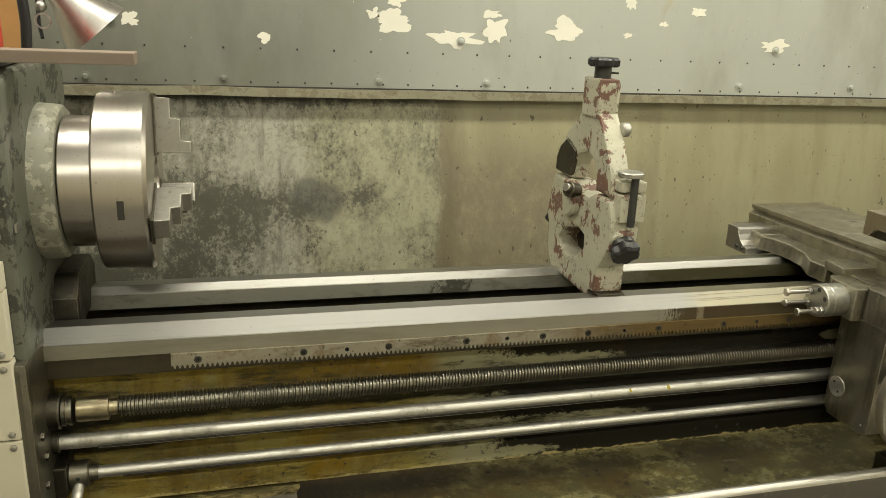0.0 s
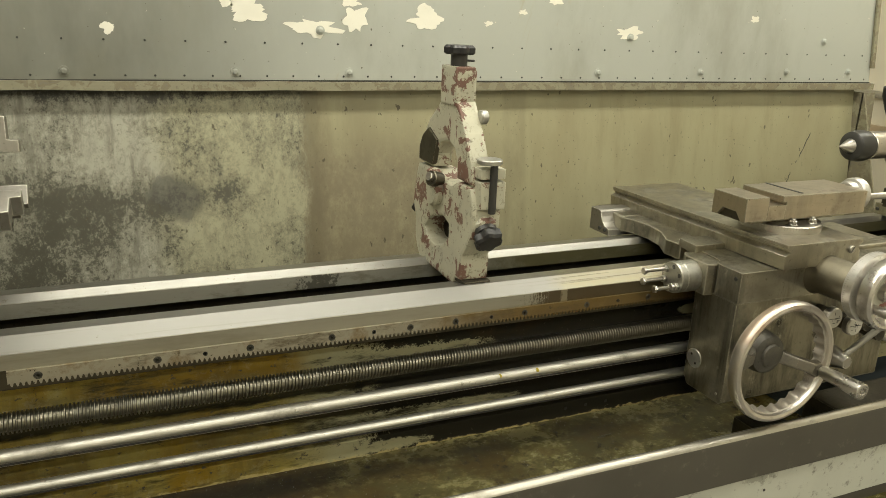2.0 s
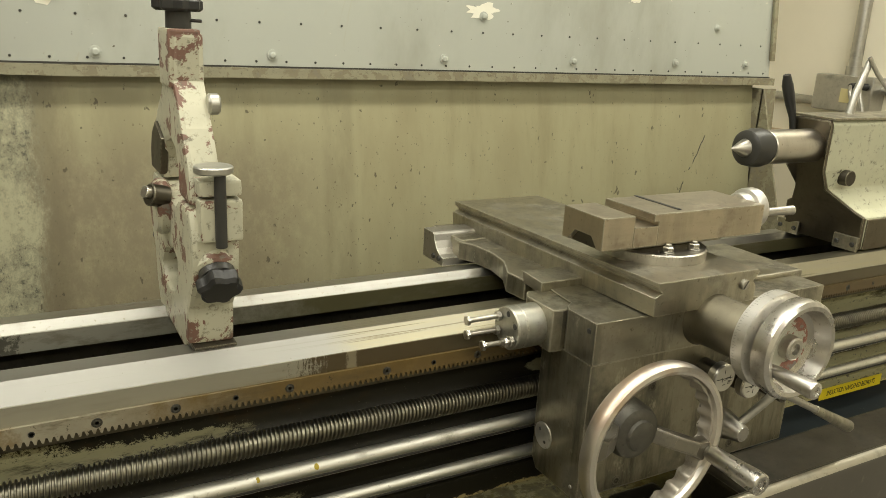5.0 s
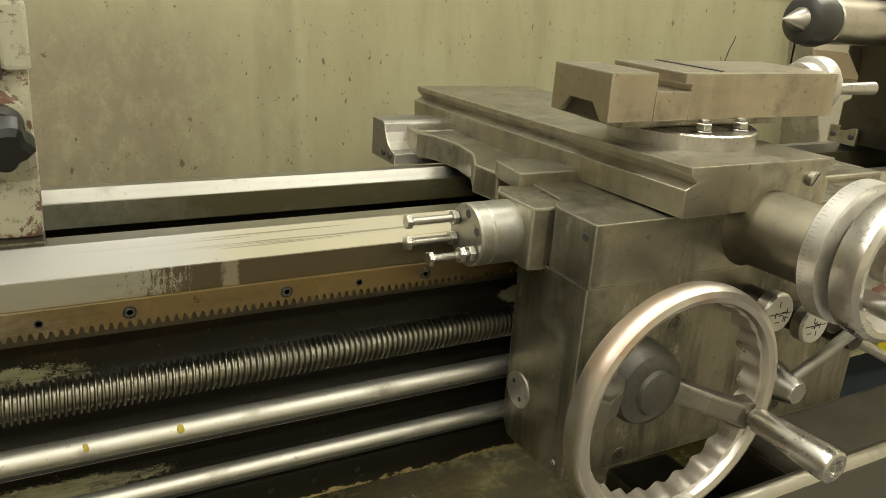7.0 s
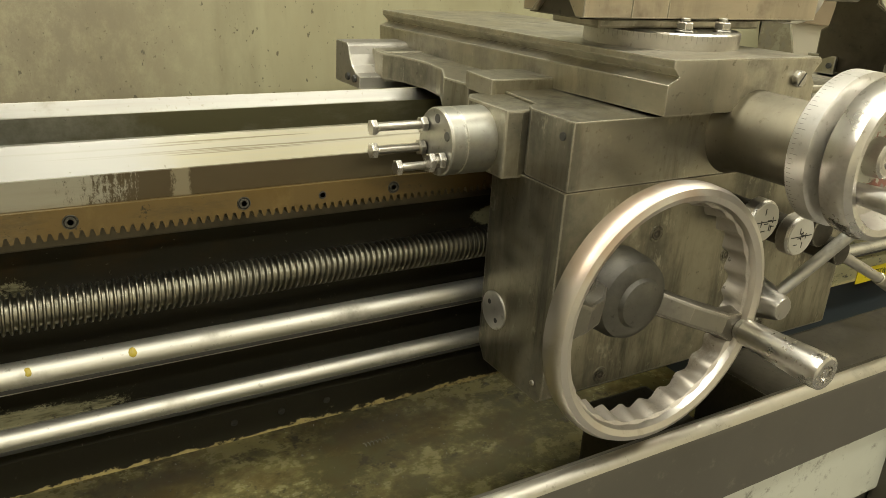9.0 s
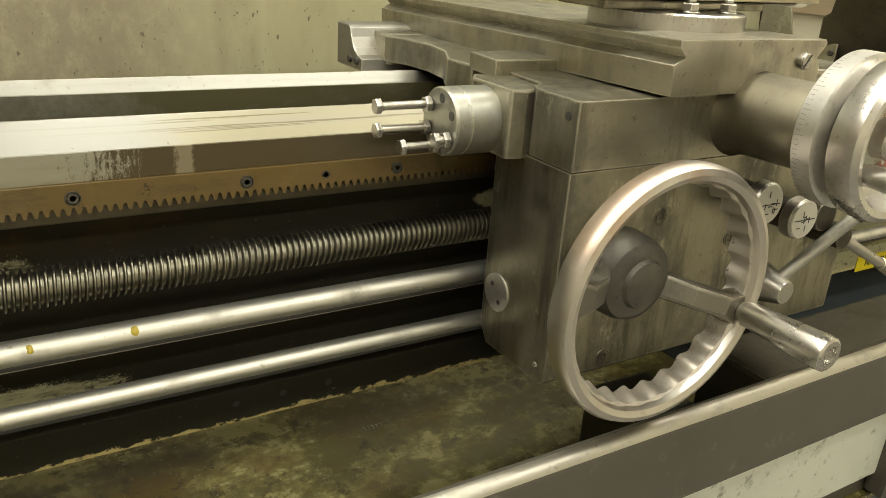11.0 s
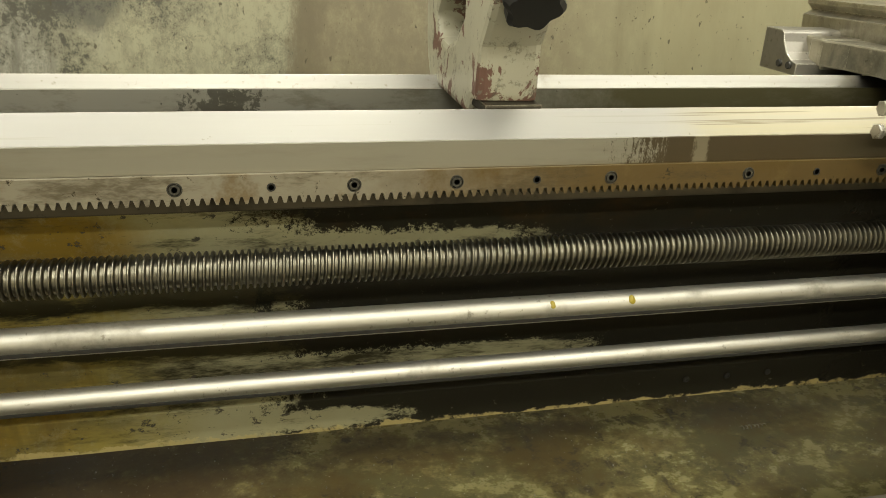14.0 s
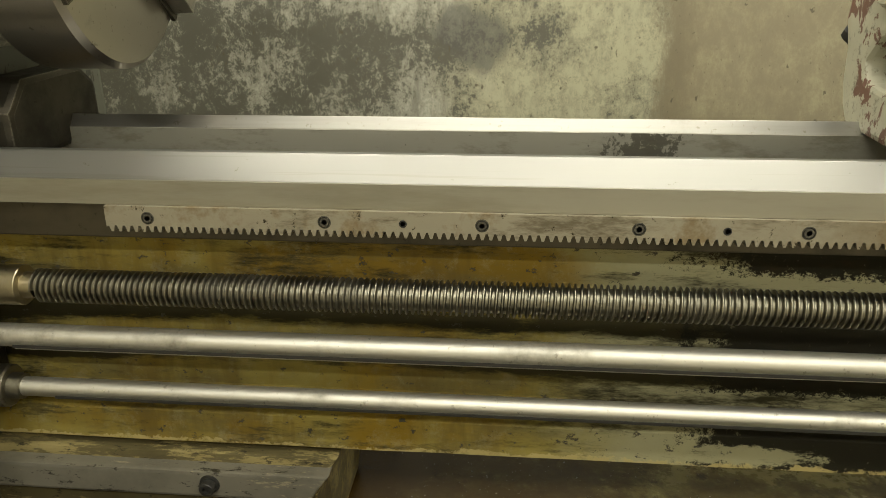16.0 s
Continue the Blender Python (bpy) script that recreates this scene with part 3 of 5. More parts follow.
def way_face_steel():
    """Ground face, pale along the bed, browned by oil where the carriage has stood."""
    m = Mat("stained_way_face", (0.37, 0.355, 0.29), 0.42, 0.75)
    m.mix(m.math("MULTIPLY", m.ramp(m.noise(14, 6, 0.7, (0.15, 1, 1)), 0.42, 0.68), 0.5), (0.21, 0.19, 0.135))
    drip = m.math("MULTIPLY", m.math("SUBTRACT", m.noise(60, 6, 0.8, (1, 1, 0.12)), 0.5), 0.22)
    spot = m.math("MULTIPLY", m.math("SUBTRACT", m.noise(120, 6, 0.85, (1, 1, 0.7)), 0.5), 0.16)
    brown = m.ramp(m.math("ADD", m.axis(0), m.math("ADD", drip, spot)), 0.475, 0.505)
    m.layer(m.math("MULTIPLY", brown, 0.95), (0.062, 0.042, 0.015), 0.34, 0.25)
    bare = m.math("MULTIPLY", m.ramp(m.math("ABSOLUTE", m.math("SUBTRACT", m.math("ADD", m.axis(0), m.math("MULTIPLY", spot, 0.12)), 0.565)), 0.011, 0.007), m.ramp(m.noise(55, 6, 0.8, (1, 1, 0.5), 0, (2, 0, 1)), 0.36, 0.46))
    m.layer(m.math("MULTIPLY", bare, 0.8), (0.30, 0.265, 0.18), 0.42, 0.6)
    m.layer(m.math("MULTIPLY", m.ramp(m.axis(0), 0.66, 0.78), m.math("ADD", m.math("MULTIPLY", m.noise(45, 5, 0.7, (1, 1, 0.1)), 0.6), 0.2)), (0.10, 0.088, 0.055), 0.4, 0.5)
    m.relief(m.noise(130, 4, 0.6, (0.1, 1, 1)), 0.08, 0.0006)
    return m.done()


def rear_face_iron():
    m = Mat("pale_rear_face", (0.36, 0.35, 0.295), 0.46, 0.4)
    right = m.ramp(m.math("ADD", m.axis(0), m.math("MULTIPLY", m.math("SUBTRACT", m.noise(8, 6, 0.75), 0.5), 0.6)), 0.25, 0.6)
    m.layer(right, (0.11, 0.10, 0.05), 0.4, 0.3)
    m.mix(m.math("MULTIPLY", m.ramp(m.noise(20, 6, 0.75, (0.4, 1, 1)), 0.5, 0.68), 0.6), (0.17, 0.155, 0.105))
    m.mix(m.ramp(m.noise(60, 5, 0.75, (0.6, 1, 1)), 0.66, 0.70), (0.07, 0.06, 0.04))
    d = m.math("ADD", m.math("MULTIPLY", m.math("ABSOLUTE", m.math("SUBTRACT", m.axis(0), 0.035)), 11.0), m.math("MULTIPLY", m.math("SUBTRACT", m.noise(75, 6, 0.8, (1, 1, 0.8)), 0.5), 3.2))
    m.layer(m.math("MULTIPLY", m.ramp(d, 0.45, 0.25), 0.85), (0.085, 0.08, 0.062), 0.5)
    m.relief(m.noise(120, 4), 0.12, 0.0006)
    return m.done()


def handwheel_steel():
    m = Mat("polished_wheel_rim", (0.62, 0.585, 0.53), 0.37, 1.0)
    m.layer(m.math("MULTIPLY", m.ramp(m.noise(7, 4, 0.6, (1, 1, 1), 0, (1.7, 0, 0.2)), 0.50, 0.64), 0.7), (0.46, 0.33, 0.235), 0.38)
    m.layer(m.math("MULTIPLY", m.ramp(m.noise(30, 5, 0.7), 0.6, 0.74), 0.25), (0.3, 0.24, 0.18), 0.36)
    m.rough = m.math("ADD", m.rough, m.math("MULTIPLY", m.math("SUBTRACT", m.noise(30, 5, 0.7), 0.5), 0.1))
    m.relief(m.noise(80, 3), 0.03, 0.0006)
    return m.done()


def cast_inner():
    m = Mat("rough_cast_aluminium", (0.50, 0.46, 0.40), 0.46, 0.75)
    m.layer(m.math("MULTIPLY", m.ramp(m.noise(18, 6, 0.75), 0.46, 0.66), 0.7), (0.22, 0.19, 0.15), 0.52, 0.5)
    m.layer(m.ramp(m.noise(90, 4, 0.7), 0.66, 0.72), (0.1, 0.085, 0.06), 0.6, 0.3)
    m.relief(m.noise(110, 5, 0.7), 0.25, 0.001)
    return m.done()


RACK_STEEL = rack_steel()
REAR_FACE = rear_face_iron()
WAY_FACE = way_face_steel()
STEEL_WAY = ground_way_steel()
WHEEL_RIM = handwheel_steel()
WHEEL_CAST = cast_inner()

# ---- the room ----
def slab(name, dims, material, label, category="wall"):
    bm = bmesh.new()
    box(bm, *dims)
    return solid(name, bm, material, label, category, "structure")


slab("floor", (-3.6, 3.5, -4.1, 2.2, -0.1, 0.0), FLOOR_CONCRETE, "grey concrete workshop floor", "floor")
slab("ceiling", (-3.6, 3.5, -4.1, 2.2, 3.1, 3.2), CEILING_WHITE, "plain white workshop ceiling", "ceiling")
slab("wall_north", (-3.6, 3.5, 2.1, 2.2, 0, 3.1), CREAM_WALL, "cream painted workshop wall behind the lathe")
slab("wall_east", (3.4, 3.5, -4.1, 2.1, 0, 3.1), CREAM_WALL, "cream painted workshop wall with conduit and outlet box")
slab("wall_west", (-3.6, -3.5, -4.1, 2.1, 0, 3.1), CREAM_WALL, "cream painted workshop wall beside the headstock")
slab("wall_south", (-3.5, 3.4, -4.1, -4.0, 0, 3.1), CREAM_WALL, "cream painted workshop wall facing the lathe")
bm = bmesh.new()
box(bm, 3.372, 3.399, -1.5, 2.1, 1.06, 1.16)
bevel(bm, 0.004)
solid("trim", bm, WOOD_RAIL, "tan painted rail along the cream wall", "wall rail", "structure")

# strip lights under the ceiling
TUBE = bpy.data.materials.new("glowing_diffuser")
TUBE.use_nodes = True
TUBE.node_tree.nodes["Principled BSDF"].inputs["Emission Color"].default_value = (*LAMP_COLOR, 1)
TUBE.node_tree.nodes["Principled BSDF"].inputs["Emission Strength"].default_value = 3.0
# middle row (y -1.15) is an added, unseen source that widens the rod highlights
for ly, lxs, share in ((-2.6, (-0.9, 1.5), 0.85), (-1.15, (-0.1, 1.8), 0.42), (0.15, (-1.3, 0.5, 2.55), 0.85)):
    for lx in lxs:
        light = thing("ceiling_light", (lx, ly, 3.1), "long white fluorescent strip light on the ceiling", "ceiling light", "strip lights")
        boxpart("housing", (lx - 0.75, lx + 0.75, ly - 0.09, ly + 0.09, 3.03, 3.1), CEILING_WHITE, light)
        boxpart("diffuser", (lx - 0.73, lx + 0.73, ly - 0.07, ly + 0.07, 3.0, 3.03), TUBE, light, "glowing diffuser", 0.004)
        data = bpy.data.lights.new("strip_lamp", "AREA")
        data.shape, data.size, data.size_y = "RECTANGLE", 1.45, 0.22
        data.energy, data.color = LAMP_POWER * share, LAMP_COLOR
        lamp = new("strip_lamp", data)
        lamp.location = (lx, ly, 2.99)

# ---- splash guard ----
guard = thing("splash_guard", (0.7, 0.85, 0.43), "tall sheet-metal splash guard, worn grey and olive paint", "splash guard")
GY = 0.828
bm = bmesh.new()
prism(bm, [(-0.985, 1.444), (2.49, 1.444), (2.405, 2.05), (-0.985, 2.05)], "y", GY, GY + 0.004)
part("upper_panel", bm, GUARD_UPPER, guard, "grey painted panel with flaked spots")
boxpart("gap", (-0.98, 2.49, 0.8235, 0.8278, 1.4408, 1.4448), BLACK_STEEL, guard, "dark gap over the angle strip", 0)
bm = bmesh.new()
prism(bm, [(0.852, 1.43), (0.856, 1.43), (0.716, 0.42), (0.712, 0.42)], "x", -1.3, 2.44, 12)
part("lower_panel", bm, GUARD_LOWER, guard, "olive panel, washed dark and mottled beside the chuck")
bm = bmesh.new()
prism(bm, [(0.812, 1.416), (0.812, 1.440), (0.852, 1.440), (0.852, 1.434), (0.816, 1.434), (0.816, 1.416)], "x", -0.985, 2.505, 40)
for v in bm.verts:
    v.co.z += 0.0025 * noise.noise(V(v.co.x * 6, 0, 0)) + (0.003 if v.co.x < -0.3 else 0) * math.sin(v.co.x * 9)
part("trim_rail", bm, TRIM_PAINT, guard, "olive angle strip under the upper panel")
for p0, p1 in (((2.212, 1.243), (2.158, 1.148)), ((2.146, 1.136), (2.141, 1.128)), ((2.116, 1.09), (2.099, 1.05))):
    bm = bmesh.new()
    pts = []
    for k in range(7):
        x, z = p0[0] + (p1[0] - p0[0]) * k / 6, p0[1] + (p1[1] - p0[1]) * k / 6
        pts.append((x + 0.002 * math.sin(k * 2.1), 0.852 - (1.43 - z) * 0.1386 - 0.0005, z))
    sweep(bm, pts, [0.0012, 0.0016, 0.0013, 0.0017, 0.0012, 0.0016, 0.001], 6)
    part("scratch", bm, BLACK_STEEL, guard, "dark scratch in the paint")
bm = bmesh.new()
prism(bm, [(0.80, 1.405), (0.865, 1.405), (0.865, 0.42), (0.62, 0.42), (0.63, 0.9)], "x", 2.44, 2.447)
part("end_plate", bm, TRIM_PAINT, guard)
bm = bmesh.new()
prism(bm, [(2.44, 1.405), (2.505, 1.405), (2.53, 1.1), (2.56, 0.7), (2.56, 0.42), (2.44, 0.42)], "y", 0.80, 0.806)
part("end_flange", bm, TRIM_PAINT, guard)
bm = bmesh.new()
prism(bm, [(2.475, 1.50), (2.496, 1.50), (2.418, 2.05), (2.397, 2.05)], "y", GY - 0.012, GY - 0.001)
bevel(bm, 0.003)
part("edge_strip", bm, TRIM_PAINT, guard)


def bolt_mesh(name, r, h, mat, n=14):
    bm = bmesh.new()
    revolve(bm, [(0, r * 1.6), (h * 0.3, r * 1.55), (h * 0.32, r), (h * 0.8, r * 0.95), (h, r * 0.6), (h, 0)], (0, 0, 0), (0, -1, 0), n)
    return finish(bm, name, mat)


bolt_me = bolt_mesh("bolt", 0.0085, 0.010, GUARD_UPPER)


def stud(name, me, at, parent):
    ob = new(name, me)
    ob.parent = parent
    ob.location = Vector(at) - base_of(parent)
    return ob


for bx, bz in ((-0.84, 1.462), (-0.484, 1.466), (-0.048, 1.467), (0.285, 1.468), (0.685, 1.471), (1.167, 1.474), (1.612, 1.478), (2.03, 1.482), (2.36, 1.485),
               (-0.77, 1.61), (0.197, 1.586), (1.285, 1.592), (2.2, 1.60), (0.75, 1.75), (-0.4, 1.78), (1.7, 1.78)):
    stud("bolt", bolt_me, (bx, GY, bz), guard)
bm = bmesh.new()
revolve(bm, [(0, 0.0032), (0.0015, 0.0026), (0.002, 0)], (0, 0, 0), (0, -1, 0), 8)
rivet_me = finish(bm, "rivet", BLACK_STEEL)
for k in range(46):
    stud("rivet", rivet_me, (-0.94 + k * 0.0755, GY, 1.4555), guard)
for k in range(33):
    stud("rivet", rivet_me, (-0.9 + k * 0.104 + 0.006 * math.sin(k * 7), GY, 1.548), guard)


def flake(cx, cz, rx, rz, seed, parent):
    """A thin ragged patch where the top coat has come off."""
    n = 46
    bm = bmesh.new()
    ring = []
    for k in range(n):
        a = k * math.tau / n
        r = 1 + 0.85 * noise.noise(V(math.cos(a) * 1.6 + seed * 3.1, math.sin(a) * 1.6, seed)) + 0.22 * noise.noise(V(math.cos(a) * 6, math.sin(a) * 6, seed + 9))
        ring.append(bm.verts.new((cx + rx * r * math.cos(a), GY - 0.0008, cz + rz * r * math.sin(a))))
    face = bm.faces.new(ring)
    ext = bmesh.ops.extrude_face_region(bm, geom=[face])
    bmesh.ops.translate(bm, verts=[v for v in ext["geom"] if isinstance(v, bmesh.types.BMVert)], vec=(0, 0.0005, 0))
    bmesh.ops.triangulate(bm, faces=[f for f in bm.faces if len(f.verts) > 4])
    part("paint_patch", bm, FLAKE_CREAM, parent, "bare cream patch", smooth=False)


for i, (fx, fz, rx, rz) in enumerate(((-0.012, 1.635, 0.05, 0.027), (-0.065, 1.655, 0.018, 0.013), (0.0, 1.69, 0.022, 0.014), (0.18, 1.592, 0.075, 0.027), (0.305, 1.622, 0.032, 0.032),
                                      (0.29, 1.668, 0.026, 0.012), (0.525, 1.628, 0.05, 0.028), (-0.37, 1.578, 0.017, 0.012), (1.28, 1.605, 0.055, 0.02),
                                      (0.98, 1.70, 0.03, 0.012), (1.83, 1.67, 0.02, 0.01), (0.74, 1.62, 0.014, 0.007), (0.86, 1.66, 0.016, 0.007), (-0.72, 1.612, 0.022, 0.016), (0.74, 1.72, 0.018, 0.02))):
    flake(fx, fz, rx, rz, i + 1, guard)

# ---- bed ----
BX0, BX1 = -0.829, 2.75
bed = thing("lathe_bed", (0.9, 0.17, 0.43), "long cast-iron lathe bed, oily yellowed paint", "lathe bed")
bm = bmesh.new()
prism(bm, [(0.046, 0.967), (0.052, 0.944), (0.054, 0.752), (0.022, 0.726), (0.020, 0.683), (0.10, 0.682), (0.10, 0.967)], "x", BX0, BX1, 60)
for v in bm.verts:
    if v.co.y < 0.07:
        v.co.y += 0.0012 * noise.noise(v.co * 18)
part("front_wall", bm, BED_PAINT, bed, "painted bed front, black with oil past the worn edge")
bm = bmesh.new()
box(bm, BX0, BX1, 0.0105, 0.10, 0.968, 1.0125)
bevel(bm, 0.002)
part("rack_ledge", bm, SHADED_LEDGE_IRON, bed, "oily machined ledge behind the rack, its shade put into a dark colour")
bm = bmesh.new()
prism(bm, [(0.0035, 1.0130), (0.0035, 1.0412), (0.0300, 1.0675), (0.110, 1.0500), (0.110, 1.0130)], "x", BX0, BX1)
bevel(bm, 0.0006, 2)
part("front_way", bm, STEEL_WAY, bed, "bright ground front way")
bm = bmesh.new()
prism(bm, [(-0.0005, 1.0126), (0.0008, 1.0408), (0.0033, 1.0412), (0.0033, 1.0126)], "x", BX0, BX1)
part("way_face", bm, WAY_FACE, bed, "ground face under the front way, brown with oil beside the carriage", smooth=False)
bm = bmesh.new()
prism(bm, [(0.2515, 1.0140), (0.2515, 1.0475), (0.2630, 1.0635), (0.345, 1.0460), (0.345, 1.0140)], "x", BX0, BX1)
bevel(bm, 0.0006, 2)
part("rear_way", bm, STEEL_WAY_REAR, bed, "bright ground rear way")
boxpart("rear_face", (BX0, BX1, 0.2490, 0.2513, 1.0140, 1.0472), REAR_FACE, bed, "pale machined face under the rear way", 0.0005)
boxpart("rear_wall", (BX0, BX1, 0.285, 0.344, 0.672, 1.0135), DARK_IRON, bed, "", 0.003)
for wx in (-0.4, 0.2, 0.8, 1.4, 2.0, 2.5):
    boxpart("cross_rib", (wx - 0.03, wx + 0.03, 0.1, 0.286, 0.70, 0.945), DARK_IRON, bed, "", 0.003)
for hx in (0.614, 0.674, 0.735):
    bm = bmesh.new()
    revolve(bm, [(0, 0.0046), (0.0012, 0.0042), (0.0012, 0.0022), (0.0003, 0.002), (0.0003, 0)], (hx, 0.0200, 0.7095), (0, -1, 0), 12)
    part("plug_screw", bm, LABEL_INK, bed, "blackened plug hole")

rack = thing("gear_rack", (0.9, 0.006, 0.967), "oil-stained steel gear rack screwed under the front way", "gear rack")
bm = bmesh.new()
PITCH = 0.0094
outline = [(-0.597, 1.0122), (-0.597, 0.987)]
x = -0.594
while x < 2.6:
    outline += [(x, 0.9890), (x + 0.0022, 0.9818), (x + 0.0048, 0.9818), (x + 0.0070, 0.9890)]
    x += PITCH
outline += [(x, 0.9890), (x, 1.0122)]
prism(bm, outline, "y", -0.006, 0.010)
part("toothed_bar", bm, RACK_STEEL, rack, smooth=False)
bm = bmesh.new()
revolve(bm, [(0, 0.0076), (0.0007, 0.0073), (0.0007, 0.0064), (-0.0008, 0.0062), (0.0008, 0.0054), (0.0008, 0.0030), (-0.003, 0.0028), (-0.003, 0)], (0, 0, 0), (0, -1, 0), 18)
socket_me = finish(bm, "socket_screw", HUB_IRON)
bm = bmesh.new()
revolve(bm, [(0, 0.0046), (0.0008, 0.0044), (0.0008, 0.0030), (-0.004, 0.0028), (-0.004, 0)], (0, 0, 0), (0, -1, 0), 14)
pin_me = finish(bm, "dowel_pin", BLACK_STEEL)
for sx in (-0.547, -0.343, -0.168, 0.0, 0.175, 0.283, 0.458, 0.628, 0.808, 0.99, 1.55, 1.7, 1.87, 2.05, 2.22, 2.4):
    stud("socket_screw", socket_me, (sx, -0.006, 0.9985), rack)
for sx in (-0.255, 0.092, 0.372, 0.718, 1.62, 1.97):
    stud("dowel_pin", pin_me, (sx, -0.006, 0.9985), rack)

# ---- screw and rods ----
screw = thing("leadscrew", (0.9, 0.0, 0.9075), "long dark steel leadscrew with a square thread", "leadscrew")
bm = bmesh.new()
n, pitch = 20, 0.0072
turns = int((2.55 + 0.70) / pitch)
prof = ((0.0, 0.0196), (0.12, 0.0207), (0.30, 0.0207), (0.42, 0.0196), (0.50, 0.0160), (0.92, 0.0160))
rows = []
for k in range(turns * n + 1):
    a = k * math.tau / n
    rows.append([bm.verts.new((-0.70 + pitch * (k / n + o), -r * math.cos(a), 0.9085 + r * math.sin(a))) for o, r in prof])
for k in range(turns * n):
    for j in range(5):
        bm.faces.new((rows[k][j], rows[k][j + 1], rows[k + 1][j + 1], rows[k + 1][j]))
for k in range((turns - 1) * n):
    bm.faces.new((rows[k][5], rows[k + n][0], rows[k + n + 1][0], rows[k + 1][5]))
part("thread", bm, STEEL_SCREW, screw)
revpart("sleeve", [(0, 0.018), (0, 0.0238), (0.001, 0.0245), (0.056, 0.0245), (0.057, 0.0238), (0.058, 0.0165), (0.072, 0.0155)], (-0.772, 0, 0.9085), (1, 0, 0), SLEEVE_STEEL, screw, "brassy oiled sleeve")
revpart("collar", [(0, 0.0), (0, 0.029), (0.006, 0.0295), (0.007, 0.026), (0.011, 0.026), (0.012, 0.0285), (0.018, 0.0285), (0.02, 0.02)], (-0.797, 0, 0.9075), (1, 0, 0), STEEL_SCREW, screw)
revpart("bearing", [(0, 0), (0, 0.034), (0.045, 0.034), (0.047, 0.032), (0.047, 0)], (-0.846, 0, 0.9075), (1, 0, 0), DARK_IRON, screw)

feed = thing("feed_rod", (0.9, 0.0, 0.834), "long bright steel feed rod with oil stains", "feed rod", "lathe rods")
rodpart("bar", (-0.815, 0, 0.8405), (2.7, 0, 0.8405), 0.0146, STEEL_ROD, feed)
boxpart("keyway", (-0.74, 2.6, -0.0136, -0.0095, 0.8290, 0.8335), BLACK_STEEL, feed, "dark keyway cut along the rod", 0.0005)
boxpart("keyway_edge", (-0.74, 2.6, -0.0105, -0.0070, 0.8262, 0.8282), STEEL_ROD, feed, "", 0.0005)
rodpart("bearing", (-0.846, 0, 0.8405), (-0.808, 0, 0.8405), 0.021, DARK_IRON, feed)
AMBER = plain("amber_oil", (0.46, 0.36, 0.03), 0.3)
for ox, size in ((0.403, 1.0), (0.502, 1.25)):
    bm = bmesh.new()
    bmesh.ops.create_uvsphere(bm, u_segments=14, v_segments=10, radius=1.0, matrix=Matrix.Translation((ox, -0.0115, 0.8487)) @ Matrix.Rotation(radians(-36), 4, "X") @ Matrix.Diagonal((0.0035 * size, 0.0013, 0.0045 * size, 1)))
    bend_by_noise(bm, 300, 0.0008)
    part("oil_drop", bm, AMBER, feed, "amber oil drop")

ctrl = thing("control_rod", (0.9, 0.0, 0.768), "bright steel control rod below the feed rod", "control rod", "lathe rods")
rodpart("bar", (-0.76, 0, 0.768), (2.7, 0, 0.768), 0.0122, STEEL_ROD, ctrl)
boxpart("keyway", (-0.70, 2.6, -0.0118, -0.0085, 0.7585, 0.7625), BLACK_STEEL, ctrl, "dark keyway cut along the rod", 0.0005)
revpart("collar", [(0, 0), (0, 0.025), (0.002, 0.027), (0.034, 0.027), (0.036, 0.025), (0.036, 0.017), (0.052, 0.016), (0.053, 0)], (-0.797, 0, 0.768), (1, 0, 0), STEEL_SCREW, ctrl)
revpart("collar_hole", [(0, 0.004), (0.0006, 0.004), (0.0006, 0)], (-0.779, -0.0265, 0.772), (0, -1, 0.12), BLACK_STEEL, ctrl, n=12)
boxpart("bearing", (-0.85, -0.797, -0.03, 0.05, 0.735, 0.80), DARK_IRON, ctrl, "", 0.004)
bm = bmesh.new()
sweep(bm, [(-0.779, -0.02, 0.755), (-0.782, -0.05, 0.735), (-0.79, -0.09, 0.70), (-0.80, -0.13, 0.64), (-0.80, -0.15, 0.60)], 0.0105, 14)
part("lever", bm, STEEL_ROD, ctrl, "steel control lever")

# ---- tray, lip and pedestals ----
tray = thing("chip_tray", (0.9, 0.2, 0.40), "oil-soaked steel chip tray under the bed", "chip tray")
bm = bmesh.new()
nx, ny = 90, 30
g = [[bm.verts.new((-1.3 + 4.1 * i / nx, -0.262 + 0.975 * j / ny, 0.425 + 0.0025 * noise.noise(V(i * 0.3, j * 0.4, 0)))) for j in range(ny + 1)] for i in range(nx + 1)]
for i in range(nx):
    for j in range(ny):
        bm.faces.new((g[i][j], g[i + 1][j], g[i + 1][j + 1], g[i][j + 1]))
ext = bmesh.ops.extrude_face_region(bm, geom=bm.faces[:])
bmesh.ops.translate(bm, verts=[v for v in ext["geom"] if isinstance(v, bmesh.types.BMVert)], vec=(0, 0, -0.012))
part("tray_floor", bm, TRAY_PAINT, tray)
LY, LZ = -0.275, 0.736
bm = bmesh.new()
arc = [(LY + 0.016 + 0.016 * math.cos(a), LZ - 0.016 + 0.016 * math.sin(a)) for a in [math.pi * k / 10 for k in range(11)]]
outer = [(LY + 0.032, 0.425)] + arc + [(LY, 0.612), (LY + 0.006, 0.606), (LY + 0.028, 0.606), (LY + 0.028, 0.425)]
prism(bm, outer, "x", -1.3, 2.8, 30)
for v in bm.verts:
    v.co.z += 0.0015 * noise.noise(V(v.co.x * 3, 0, 4))
part("front_lip", bm, LIP_PAINT, tray, "dark rolled lip, rubbed bright along its top")
bm = bmesh.new()
ring = [math.radians(a) for a in (158, 146, 134, 122, 110, 98, 86)]
